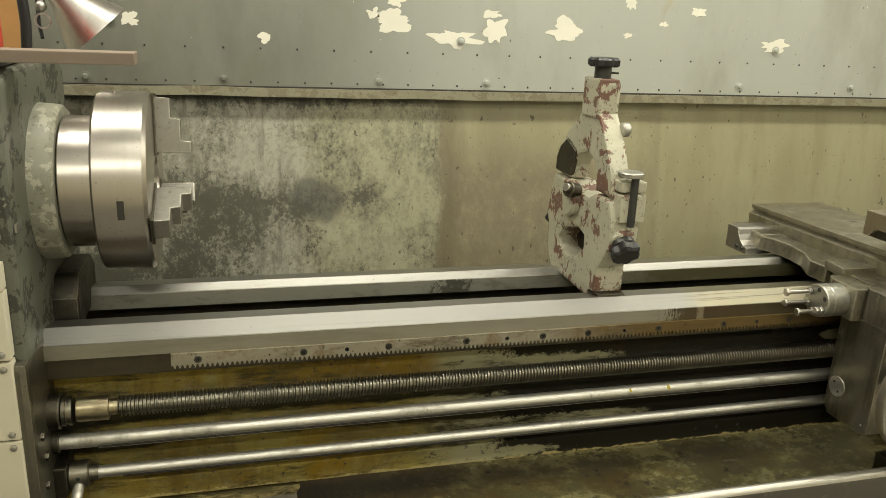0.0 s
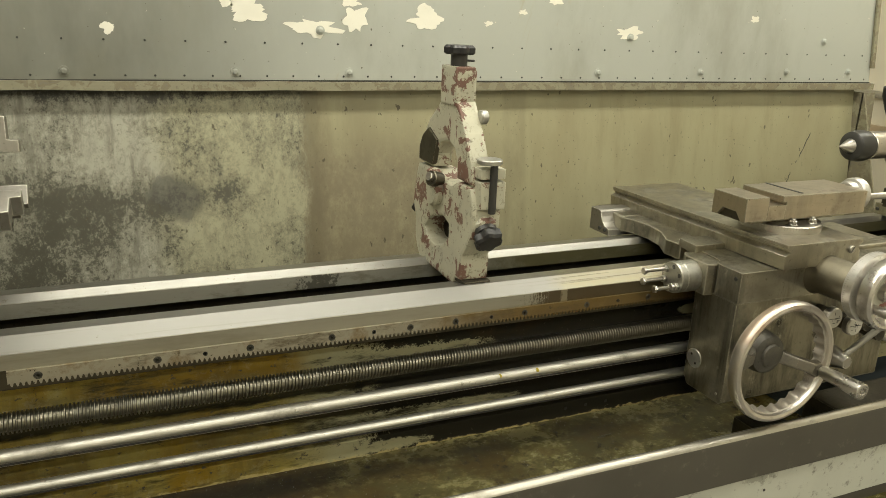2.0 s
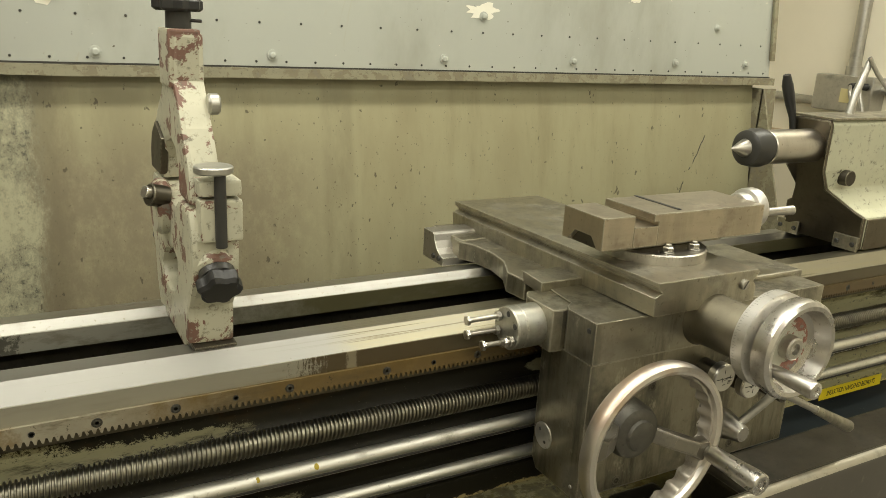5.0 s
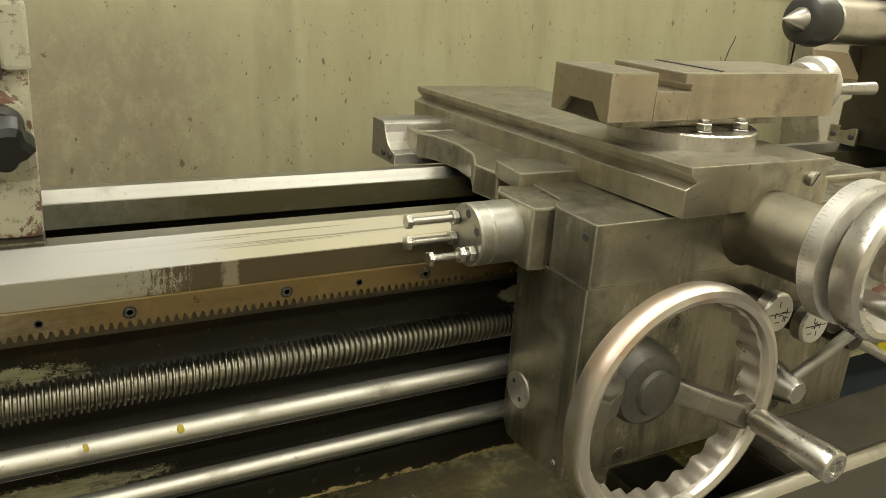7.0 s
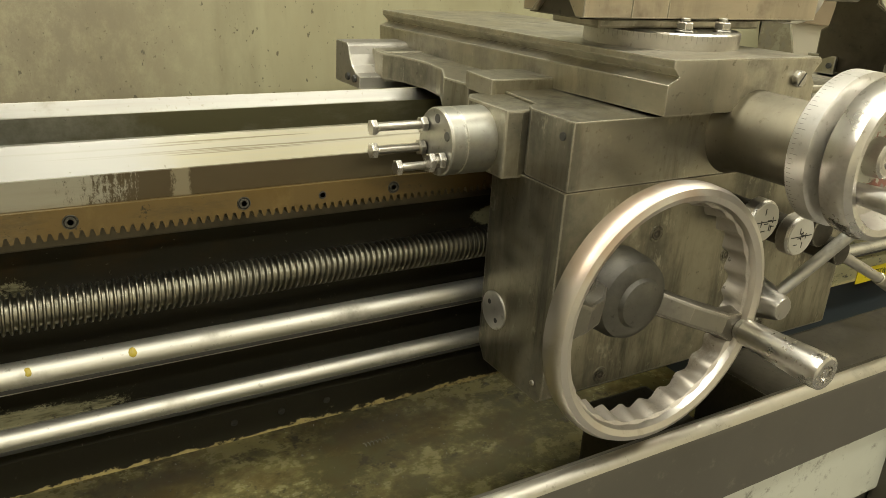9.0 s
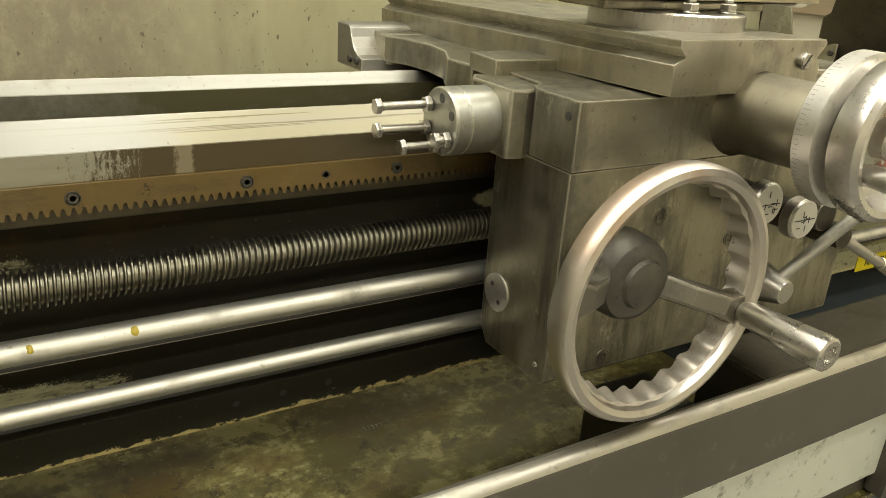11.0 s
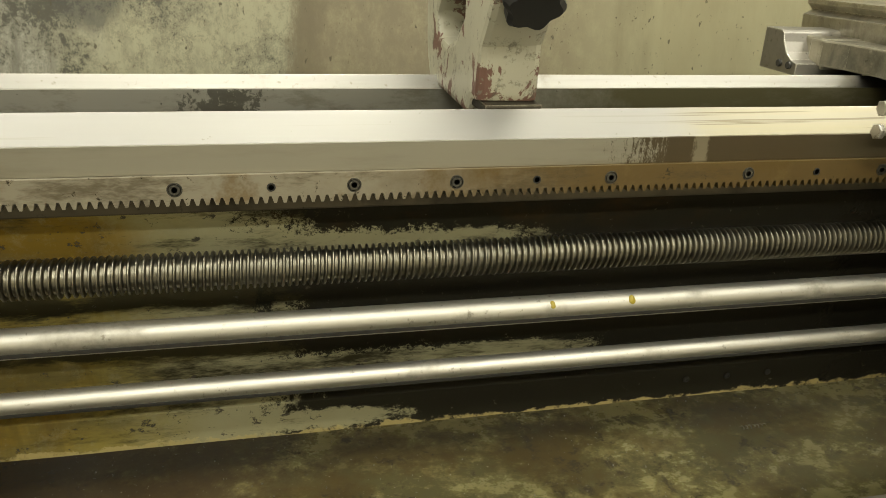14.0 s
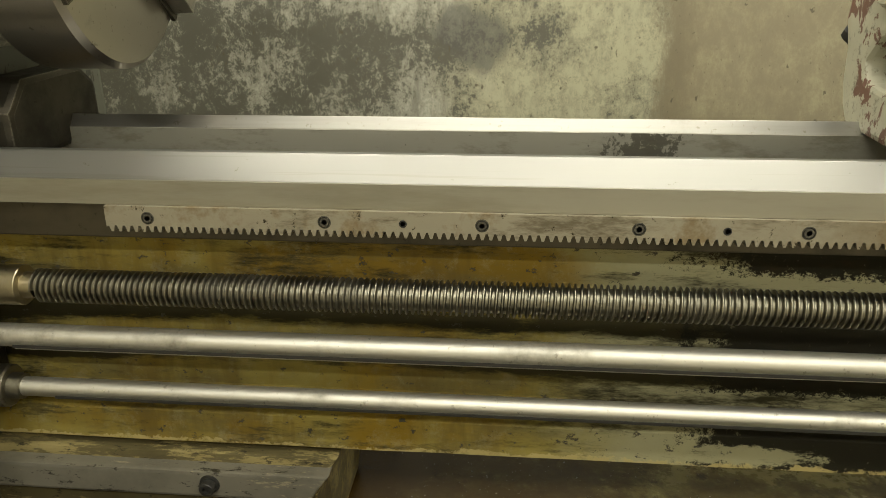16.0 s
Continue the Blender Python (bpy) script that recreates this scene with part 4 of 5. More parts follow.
prism(bm, [(LY + 0.016 + r * math.cos(a), LZ - 0.016 + r * math.sin(a)) for r, seq in ((0.0165, ring), (0.0135, ring[::-1])) for a in seq], "x", -1.3, 2.8, 30)
for v in bm.verts:
    v.co.z += 0.0015 * noise.noise(V(v.co.x * 3, 0, 4))
part("rubbed_edge", bm, LIP_RUBBED, tray, "bright rubbed strip along the lip")
boxpart("corner_block", (1.36, 2.75, -0.235, -0.06, 0.43, 0.668), DARK_IRON, tray, "dark block in the tray", 0.01)
boxpart("sump_cover", (1.22, 1.36, -0.235, 0.05, 0.43, 0.56), DARK_IRON, tray, "", 0.01)

panel = thing("base_panel", (0.9, -0.25, 0.3), "pale grey painted sheet panel below the tray lip", "base panel")
boxpart("sheet", (0.2, 1.62, -0.262, -0.25, 0.47, 0.609), PANEL_PAINT, panel, "", 0.003)
bm = bmesh.new()
revolve(bm, [(0, 0.004), (0.0006, 0.004), (0.0006, 0)], (1.03, -0.2622, 0.555), (0, -1, 0), 10)
part("screw_hole", bm, BLACK_STEEL, panel)
ped = thing("pedestal", (2.1, 0.1, 0.0), "dark blue-grey cast pedestal under the bed", "pedestal", "pedestals")
bm = bmesh.new()
box(bm, 1.64, 2.7, -0.235, 0.45, 0.0, 0.604)
bevel(bm, 0.02)
part("casting", bm, DARK_BLUE, ped)
bm = bmesh.new()
box(bm, 1.60, 1.66, -0.285, -0.25, 0.43, 0.608)
bevel(bm, 0.008)
part("corner_strip", bm, LIP_PAINT, ped)
ped2 = thing("pedestal", (-0.9, 0.1, 0.0), "dark cast pedestal under the headstock end", "pedestal", "pedestals")
bm = bmesh.new()
box(bm, -1.3, -0.5, -0.235, 0.45, 0.0, 0.41)
bevel(bm, 0.02)
part("casting", bm, DARK_BLUE, ped2)
foot = thing("bed_foot", (-0.6, 0.05, 0.43), "painted bed foot with a bolted flange, worn yellow", "bed foot")
bm = bmesh.new()
prism(bm, [(-0.83, 0.671), (-0.35, 0.671), (-0.366, 0.648), (-0.385, 0.60), (-0.395, 0.43), (-0.83, 0.43)], "y", 0.012, 0.33)
bevel(bm, 0.006)
part("casting", bm, streaked("foot_paint", (0.15, 0.125, 0.058), (0.40, 0.33, 0.14), 0.5), foot)
bm = bmesh.new()
prism(bm, [(-0.83, 0.658), (-0.358, 0.658), (-0.372, 0.640), (-0.385, 0.618), (-0.83, 0.618)], "y", -0.010, 0.02)
bevel(bm, 0.005)
part("flange", bm, streaked("flange_paint", (0.215, 0.20, 0.155), (0.42, 0.37, 0.24), 0.58), foot)
bm = bmesh.new()
revolve(bm, [(0, 0.0135), (0.003, 0.0125), (0.003, 0.0095), (0.013, 0.0095), (0.014, 0.0085), (0.014, 0.005), (0.008, 0.0048), (0.008, 0)], (-0.515, -0.010, 0.640), (0, -1, 0), 20)
part("bolt", bm, BLACK_STEEL, foot)

# ---- headstock and chuck ----
AY, AZ = 0.17, 1.318
FLANGE_PAINT = chipped("flange_grey_paint", (0.26, 0.26, 0.2), (0.4, 0.38, 0.3), (0.09, 0.08, 0.06), 0.35, 18)
head = thing("headstock", (-1.1, 0.15, 0.672), "grey-green painted headstock casting, chipped and greasy", "headstock")
bm = bmesh.new()
prism(bm, [(-0.085, 0.985), (-0.095, 1.05), (-0.10, 1.40), (-0.092, 1.50), (-0.07, 1.53), (0.0, 1.545), (0.38, 1.545), (0.44, 1.515), (0.45, 1.0), (0.45, 0.985)], "x", -1.5, -0.822)
bevel(bm, 0.014, 3, 40)
bend_by_noise(bm, 7, 0.002)
part("casting", bm, HEAD_PAINT, head)
bm = bmesh.new()
prism(bm, [(-0.115, 1.43), (-0.112, 1.505), (-0.08, 1.54), (0.0, 1.5575), (0.38, 1.5575), (0.38, 1.55), (0.0, 1.549), (-0.075, 1.532), (-0.103, 1.50), (-0.106, 1.43)], "x", -1.5, -0.834)
part("lid", bm, HEAD_PAINT, head)
revpart("spindle_flange", [(-0.02, 0), (-0.02, 0.152), (0.0, 0.152), (0.036, 0.149), (0.042, 0.143), (0.042, 0.12), (0.034, 0.118), (0.034, 0)], (-0.822, AY, AZ), (1, 0, 0), FLANGE_PAINT, head, "painted ring round the spindle nose", 64)
bm = bmesh.new()
box(bm, -1.5, -0.820, -0.12, 0.06, 0.60, 1.062)
bevel(bm, 0.012, 2)
part("feed_box", bm, metal("feed_box_iron", (0.2, 0.19, 0.15), 0.42, (0.05, 0.045, 0.03), 0.5, (1, 1, 0.3), (0.4, 0.38, 0.3)), head, "greasy grey feed gearbox")
for pz0, pz1 in ((1.198, 1.243), (1.075, 1.195), (0.925, 1.070), (0.62, 0.921)):
    cover = boxpart("cover_plate", (-1.45, -0.840, -0.128, -0.1, pz0, pz1), COVER_CREAM, head, "cream painted cover plate", 0.002)
    for sz in (pz0 + 0.011, pz1 - 0.011):
        bm = bmesh.new()
        revolve(bm, [(0, 0.0062), (0.003, 0.0056), (0.0042, 0.003), (0.0042, 0)], (-0.853, -0.128, sz), (0, -1, 0), 12)
        part("screw", bm, GALVANISED, cover)
for i in range(5):
    hexpart("bolt", (-0.821, -0.08 + 0.015 * (i % 2), 0.70 + i * 0.05), (-0.814, -0.08 + 0.015 * (i % 2), 0.70 + i * 0.05), 0.008, DARK_IRON, head)
bm = bmesh.new()
prism(bm, [(0.12, 1.02), (0.12, 1.09), (0.16, 1.13), (0.30, 1.13), (0.34, 1.10), (0.34, 1.02)], "x", -0.83, -0.775)
bevel(bm, 0.01)
part("nose_block", bm, DARK_IRON, head, "dark block under the spindle nose")
bm = bmesh.new()
box(bm, -0.822, -0.818, -0.085, -0.045, 1.285, 1.30)
bevel(bm, 0.001)
part("scale_plate", bm, GALVANISED, head)

chuck = thing("three_jaw_chuck", (-0.66, AY, AZ - 0.176), "large bright turned steel three-jaw chuck on the spindle", "lathe chuck")
revpart("back_plate", [(0, 0), (0, 0.126), (0.002, 0.128), (0.064, 0.128), (0.066, 0.126), (0.066, 0)], (-0.778, AY, AZ), (1, 0, 0), CHUCK_STEEL, chuck, n=72)
revpart("body", [(0, 0.05), (0, 0.172), (0.004, 0.176), (0.088, 0.176), (0.095, 0.169), (0.098, 0.150), (0.098, 0.05), (0.08, 0.045), (0.08, 0)], (-0.715, AY, AZ), (1, 0, 0), CHUCK_STEEL, chuck, n=96)
CX = -0.617


def jaw(angle):
    bm = bmesh.new()
    prism(bm, [(CX - 0.004, 0.056), (CX + 0.069, 0.056), (CX + 0.069, 0.078), (CX + 0.050, 0.080), (CX + 0.050, 0.122), (CX + 0.032, 0.124), (CX + 0.032, 0.163), (CX - 0.004, 0.166)], "y", -0.021, 0.021)
    bevel(bm, 0.0016)
    bmesh.ops.rotate(bm, verts=bm.verts, cent=(0, 0, 0), matrix=Matrix.Rotation(radians(angle), 3, "X"))
    bmesh.ops.translate(bm, verts=bm.verts, vec=(0, AY, AZ))
    return part("jaw", bm, JAW_STEEL, chuck, "stepped steel jaw")


for a in (-8, 112, 232):
    j = jaw(a)
    bm = bmesh.new()
    box(bm, CX - 0.002, CX + 0.004, -0.028, 0.028, 0.05, 0.172)
    bmesh.ops.rotate(bm, verts=bm.verts, cent=(0, 0, 0), matrix=Matrix.Rotation(radians(a), 3, "X"))
    bmesh.ops.translate(bm, verts=bm.verts, vec=(0, AY, AZ))
    part("jaw_slot", bm, DARK_IRON, chuck)
bm = bmesh.new()
box(bm, -0.672, -0.66, AY - 0.1775, AY - 0.168, AZ - 0.035, AZ + 0.0)
part("key_socket", bm, BLACK_STEEL, chuck)

# ---- steady rest ----
steady = thing("steady_rest", (0.353, 0.2, 1.06), "cast steady rest, chipped cream paint over red primer", "steady rest")


def plate(bm, outline, holes, x0, x1):
    """A plate in the y-z plane with holes, from x0 to x1."""
    edges = []
    for loop in (outline, *holes):
        vs = [bm.verts.new((x0, y, z)) for y, z in loop]
        edges += [bm.edges.new((vs[i], vs[(i + 1) % len(vs)])) for i in range(len(vs))]
    bmesh.ops.triangle_fill(bm, use_beauty=True, use_dissolve=False, edges=edges)
    def inside(p, loop):
        hit = False
        for (y0, z0), (y1, z1) in zip(loop, loop[1:] + loop[:1]):
            if (z0 > p.z) != (z1 > p.z) and p.y < (y1 - y0) * (p.z - z0) / (z1 - z0) + y0:
                hit = not hit
        return hit

    gaps = [f for f in bm.faces if any(inside(f.calc_center_median(), loop) for loop in holes)]
    bmesh.ops.delete(bm, geom=gaps, context="FACES_ONLY")
    faces = bm.faces[:]
    ext = bmesh.ops.extrude_face_region(bm, geom=faces)
    bmesh.ops.translate(bm, verts=[v for v in ext["geom"] if isinstance(v, bmesh.types.BMVert)], vec=(x1 - x0, 0, 0))
    bmesh.ops.recalc_face_normals(bm, faces=bm.faces)


def circle(cy, cz, ry, rz, n=24, a0=0.0):
    return [(cy + ry * math.cos(a0 + k * math.tau / n), cz + rz * math.sin(a0 + k * math.tau / n)) for k in range(n)]


bm = bmesh.new()
plate(bm, [(0.055, 1.068), (0.055, 1.13), (0.035, 1.155), (0.012, 1.19), (0.012, 1.25), (0.03, 1.292), (0.10, 1.292), (0.13, 1.276), (0.21, 1.276), (0.24, 1.292),
           (0.335, 1.292), (0.352, 1.24), (0.358, 1.19), (0.345, 1.15), (0.342, 1.10), (0.335, 1.075), (0.31, 1.05), (0.10, 1.045), (0.09, 1.066)],
      [[(0.135, 1.155), (0.17, 1.124), (0.215, 1.110), (0.268, 1.116), (0.282, 1.14), (0.25, 1.172), (0.175, 1.192), (0.138, 1.183)]], 0.318, 0.388)
bevel(bm, 0.008, 2, 40)
bend_by_noise(bm, 14, 0.003)
part("lower_half", bm, STEADY_PAINT, steady)
boxpart("web", (0.370, 0.384, 0.10, 0.29, 1.095, 1.198), DARK_IRON, steady, "dark web inside the opening", 0.002)
bm = bmesh.new()
plate(bm, [(0.03, 1.297), (0.045, 1.345), (0.075, 1.40), (0.108, 1.442), (0.126, 1.465), (0.128, 1.538), (0.212, 1.538), (0.216, 1.465), (0.236, 1.442), (0.285, 1.405), (0.318, 1.365), (0.332, 1.33), (0.332, 1.297),
           (0.24, 1.297), (0.238, 1.332), (0.215, 1.362), (0.17, 1.374), (0.132, 1.362), (0.115, 1.332), (0.112, 1.297)],
      [], 0.322, 0.370)
bevel(bm, 0.008, 2, 40)
bend_by_noise(bm, 14, 0.003)
part("upper_half", bm, STEADY_PAINT, steady)
bm = bmesh.new()
plate(bm, [(0.242, 1.302), (0.328, 1.302), (0.328, 1.335), (0.31, 1.365), (0.275, 1.388), (0.222, 1.366)], [], 0.3165, 0.33)
bevel(bm, 0.003)
part("arch_face", bm, DARK_IRON, steady, "blackened arch face")
bm = bmesh.new()
box(bm, 0.322, 0.388, 0.04, 0.325, 1.058, 1.070)
bevel(bm, 0.003)
part("base_pad", bm, DARK_IRON, steady)
bm = bmesh.new()
box(bm, 0.318, 0.366, 0.128, 0.212, 1.455, 1.541)
bevel(bm, 0.004)
part("neck", bm, STEADY_PAINT, steady)


def star_knob(bm, origin, axis, r, h, lobes=6):
    axis = Vector(axis).normalized()
    u = axis.orthogonal().normalized()
    w = axis.cross(u)
    o = Vector(origin)
    n = lobes * 6
    rings = []
    for a, s in ((0, 0.86), (h * 0.2, 1.0), (h * 0.75, 1.0), (h, 0.84)):
        ring = []
        for k in range(n):
            t = k * math.tau / n
            rr = r * s * (1 + 0.11 * math.cos(t * lobes))
            ring.append(bm.verts.new(o + axis * a + (u * math.cos(t) + w * math.sin(t)) * rr))
        rings.append(ring)
    for p, q in zip(rings, rings[1:]):
        for k in range(n):
            bm.faces.new((p[k], p[(k + 1) % n], q[(k + 1) % n], q[k]))
    bm.faces.new(rings[0])
    bm.faces.new(rings[-1])
    bmesh.ops.recalc_face_normals(bm, faces=bm.faces)


rodpart("knob_stem", (0.342, 0.17, 1.54), (0.342, 0.17, 1.566), 0.019, BLACK_STEEL, steady)
bm = bmesh.new()
star_knob(bm, (0.342, 0.17, 1.566), (0, 0, 1), 0.034, 0.020, 8)
part("top_knob", bm, BLACK_PLASTIC, steady, "black star knob")
rodpart("stem_pin", (0.342, 0.17, 1.553), (0.374, 0.155, 1.553), 0.0025, BLACK_STEEL, steady)
for s in (-1, 1):
    c = V(0.353, 0.17, AZ)
    d = V(0, s * math.cos(radians(38)), -math.sin(radians(38)))
    a, b = c + d * 0.10, c + d * (0.195 if s < 0 else 0.225)
    rodpart("jaw_sleeve", tuple(c + d * 0.12), tuple(b), 0.031, STEADY_PAINT, steady, chamfer=0.004)
    rodpart("jaw", tuple(c + d * 0.075), tuple(a + d * 0.05), 0.014, BRIGHT_STEEL, steady, "steel jaw tip", chamfer=0.002)
    rodpart("jaw_nut", tuple(b), tuple(b + d * 0.012), 0.027, BLACK_STEEL, steady)
    bm = bmesh.new()
    star_knob(bm, tuple(b + d * 0.012), tuple(d), 0.031, 0.026, 6)
    part("jaw_knob", bm, BLACK_PLASTIC, steady, "black star knob")
rodpart("jaw", (0.353, 0.17, AZ + 0.075), (0.353, 0.17, AZ + 0.13), 0.014, BRIGHT_STEEL, steady, chamfer=0.002)
# hinge and swing bolt on the front
boxpart("clamp_lug", (0.33, 0.391, 0.0, 0.06, 1.248, 1.309), STEADY_PAINT, steady, "", 0.004)
boxpart("clamp_lug", (0.33, 0.391, 0.004, 0.06, 1.314, 1.337), STEADY_PAINT, steady, "", 0.004)
rodpart("clamp_bolt", (0.358, -0.002, 1.240), (0.358, -0.002, 1.352), 0.0085, BLACK_STEEL, steady)
rodpart("clamp_nut", (0.352, 0.01, 1.348), (0.352, 0.01, 1.359), 0.028, GALVANISED, steady, "flat steel clamp nut", chamfer=0.002)
rodpart("hinge_pin", (0.366, 0.10, 1.435), (0.384, 0.10, 1.435), 0.016, GALVANISED, steady, "round steel side knob", chamfer=0.003)
rodpart("lock_screw", (0.288, 0.180, 1.284), (0.316, 0.190, 1.276), 0.018, DARK_IRON, steady)
rodpart("lock_screw_tip", (0.280, 0.176, 1.290), (0.290, 0.180, 1.286), 0.010, BRIGHT_STEEL, steady)
rodpart("boss", (0.300, 0.217, 1.255), (0.325, 0.217, 1.255), 0.046, STEADY_PAINT, steady, chamfer=0.006)

# ---- carriage ----
car = thing("lathe_carriage", (1.18, 0.05, 0.768), "heavy oily steel lathe carriage with apron and slides", "lathe carriage")
bm = bmesh.new()
prism(bm, [(0.92, -0.186), (1.50, -0.186), (1.50, 0.10), (0.965, 0.10), (0.955, 0.0), (0.945, -0.085), (0.928, -0.096), (0.92, -0.112)], "z", 1.0325, 1.108)
bevel(bm, 0.0011)
part("saddle_front", bm, SADDLE_STEEL, car)
bm = bmesh.new()
prism(bm, [(0.895, -0.10), (0.915, -0.103), (0.95, -0.098), (0.96, 0.0), (0.91, 0.002), (0.895, -0.02)], "z", 1.026, 1.1045)
bevel(bm, 0.003)
part("stop_boss", bm, SADDLE_STEEL, car)
bm = bmesh.new()
prism(bm, [(0.932, -0.012), (1.062, -0.012), (1.062, 0.06), (0.940, 0.06)], "z", 1.10, 1.1225)
bevel(bm, 0.002)
part("way_cover", bm, SADDLE_STEEL, car)
bm = bmesh.new()
prism(bm, [(0.940, 0.05), (1.42, 0.05), (1.42, 0.36), (0.955, 0.36), (0.955, 0.33), (0.972, 0.29), (0.978, 0.23), (0.968, 0.17), (0.945, 0.125), (0.934, 0.105)], "z", 1.066, 1.1065)
bevel(bm, 0.003)
part("saddle_bridge", bm, SADDLE_STEEL, car)
bm = bmesh.new()
prism(bm, [(0.335, 1.05), (0.335, 1.069), (0.352, 1.073), (0.366, 1.083), (0.376, 1.098), (0.381, 1.112), (0.388, 1.116), (0.43, 1.116), (0.43, 1.05)], "x", 0.918, 1.046)
bevel(bm, 0.0018)
part("rear_wiper", bm, JAW_STEEL, car)
for wz in (0.905, 0.93):
    rodpart("screw", (0.914, 0.352 + (wz - 0.905), 1.064), (0.919, 0.352 + (wz - 0.905), 1.064), 0.006, BLACK_STEEL, car)
boxpart("saddle_rear", (0.96, 1.5, 0.33, 0.47, 1.06, 1.108), SADDLE_STEEL, car, "", 0.004)
boxpart("right_wing", (1.36, 1.52, -0.12, 0.09, 1.066, 1.118), SADDLE_STEEL, car, "", 0.005)
boxpart("right_wiper", (1.50, 1.53, -0.03, 0.10, 1.062, 1.10), SLIDE_STEEL, car, "", 0.004)

# cross slide
bm = bmesh.new()
prism(bm, [(1.026, 1.112), (1.024, 1.1455), (1.040, 1.1535), (1.029, 1.1635), (1.029, 1.1715), (1.272, 1.1715), (1.276, 1.166), (1.262, 1.150), (1.270, 1.140), (1.270, 1.112)], "y", -0.205, 0.485)
bevel(bm, 0.0010)
for v in bm.verts:
    v.co.z -= 0.019 * (v.co.y + 0.205)
cross = part("cross_slide", bm, SLIDE_STEEL, car, "long cross slide with dovetailed edge")
bm = bmesh.new()
revolve(bm, [(0, 0.0), (0, 0.010), (0.005, 0.0098), (0.0065, 0.008), (0.0065, 0)], (1.236, -0.205, 1.147), (0, -1, 0), 20)
gib = part("gib_screw", bm, BRIGHT_STEEL, car)
bm = bmesh.new()
box(bm, 1.227, 1.245, -0.2122, -0.2112, 1.1462, 1.1478)
bmesh.ops.rotate(bm, verts=bm.verts, cent=(1.236, -0.212, 1.147), matrix=Matrix.Rotation(radians(-55), 3, "Y"))
part("slot", bm, BLACK_STEEL, gib)
SWX, SWY = 1.165, -0.045
swivel = revpart("swivel_base", [(0, 0), (0, 0.098), (0.020, 0.098), (0.022, 0.095), (0.022, 0)], (SWX, SWY, 1.1675), (0, 0, 1), BRIGHT_STEEL, car, "graduated swivel disc", 72)
bm = bmesh.new()
for k in range(60):
    a = radians(150 + k * 4)
    l = 0.009 if k % 5 == 0 else 0.0055
    c, s = math.cos(a), math.sin(a)
    v = []
    for dt, dz in ((-0.0003, 0), (0.0003, 0), (0.0003, l), (-0.0003, l)):
        v.append(bm.verts.new((SWX + 0.0983 * c - s * dt, SWY + 0.0983 * s + c * dt, 1.189 - 0.0015 - l + dz)))
    bm.faces.new(v)
part("scale_marks", bm, MARK_GREY, swivel)
for nx_, ny_ in ((1.135, -0.112), (1.20, -0.112)):
    rodpart("washer", (nx_, ny_, 1.1895), (nx_, ny_, 1.192), 0.0115, GALVANISED, car)
    nut = hexpart("nut", (nx_, ny_, 1.192), (nx_, ny_, 1.2015), 0.0105, BRIGHT_STEEL, car)
    rodpart("stud", (nx_, ny_, 1.2015), (nx_, ny_, 1.206), 0.0055, GALVANISED, nut)
# compound slide
bm = bmesh.new()
prism(bm, [(1.03, 1.1895), (1.03, 1.201), (1.31, 1.201), (1.31, 1.1895)], "y", -0.078, 0.01)
bevel(bm, 0.003)
part("compound_base", bm, SLIDE_STEEL, car)
bm = bmesh.new()
prism(bm, [(-0.09, 1.201), (-0.064, 1.222), (-0.018, 1.222), (0.006, 1.201)], "x", 0.992, 1.36)
part("dovetail", bm, DARK_IRON, car)
bm = bmesh.new()
# top slide seen from the end: two cheeks over the dovetail; the slot for the tool post runs across it
prism(bm, [(-0.106, 1.2035), (-0.106, 1.262), (0.006, 1.262), (0.006, 1.2035), (-0.012, 1.2035), (-0.03, 1.224), (-0.075, 1.224), (-0.092, 1.2035)], "x", 0.982, 1.053)
bevel(bm, 0.0015)
part("top_slide_front", bm, TOP_SLIDE_STEEL, car)
bm = bmesh.new()
prism(bm, [(-0.106, 1.2035), (-0.106, 1.240), (0.03, 1.240), (0.03, 1.2035), (-0.012, 1.2035), (-0.03, 1.224), (-0.075, 1.224), (-0.092, 1.2035)], "x", 1.053, 1.11)
bevel(bm, 0.001)
part("tool_slot", bm, TOP_SLIDE_STEEL, car)
bm = bmesh.new()
prism(bm, [(1.11, 1.2035), (1.11, 1.248), (1.098, 1.248), (1.098, 1.262), (1.385, 1.262), (1.385, 1.2035)], "y", -0.106, 0.03)
bevel(bm, 0.0015)
part("top_slide_rear", bm, TOP_SLIDE_STEEL, car)
bm = bmesh.new()
box(bm, 1.17, 1.178, -0.09, 0.03, 1.2615, 1.2632)
part("gib_line", bm, BLACK_STEEL, car)
revpart("compound_dial", [(0, 0.0), (0, 0.032), (0.002, 0.034), (0.02, 0.034), (0.022, 0.041), (0.026, 0.043), (0.046, 0.043), (0.05, 0.038), (0.05, 0.015), (0.058, 0.013), (0.058, 0)], (1.385, -0.04, 1.236), (1, 0, 0), DIAL_STEEL, car, "satin compound dial", 44)
rodpart("compound_crank", (1.43, -0.075, 1.236), (1.50, -0.085, 1.238), 0.008, CHROME, car, "", 0.010)

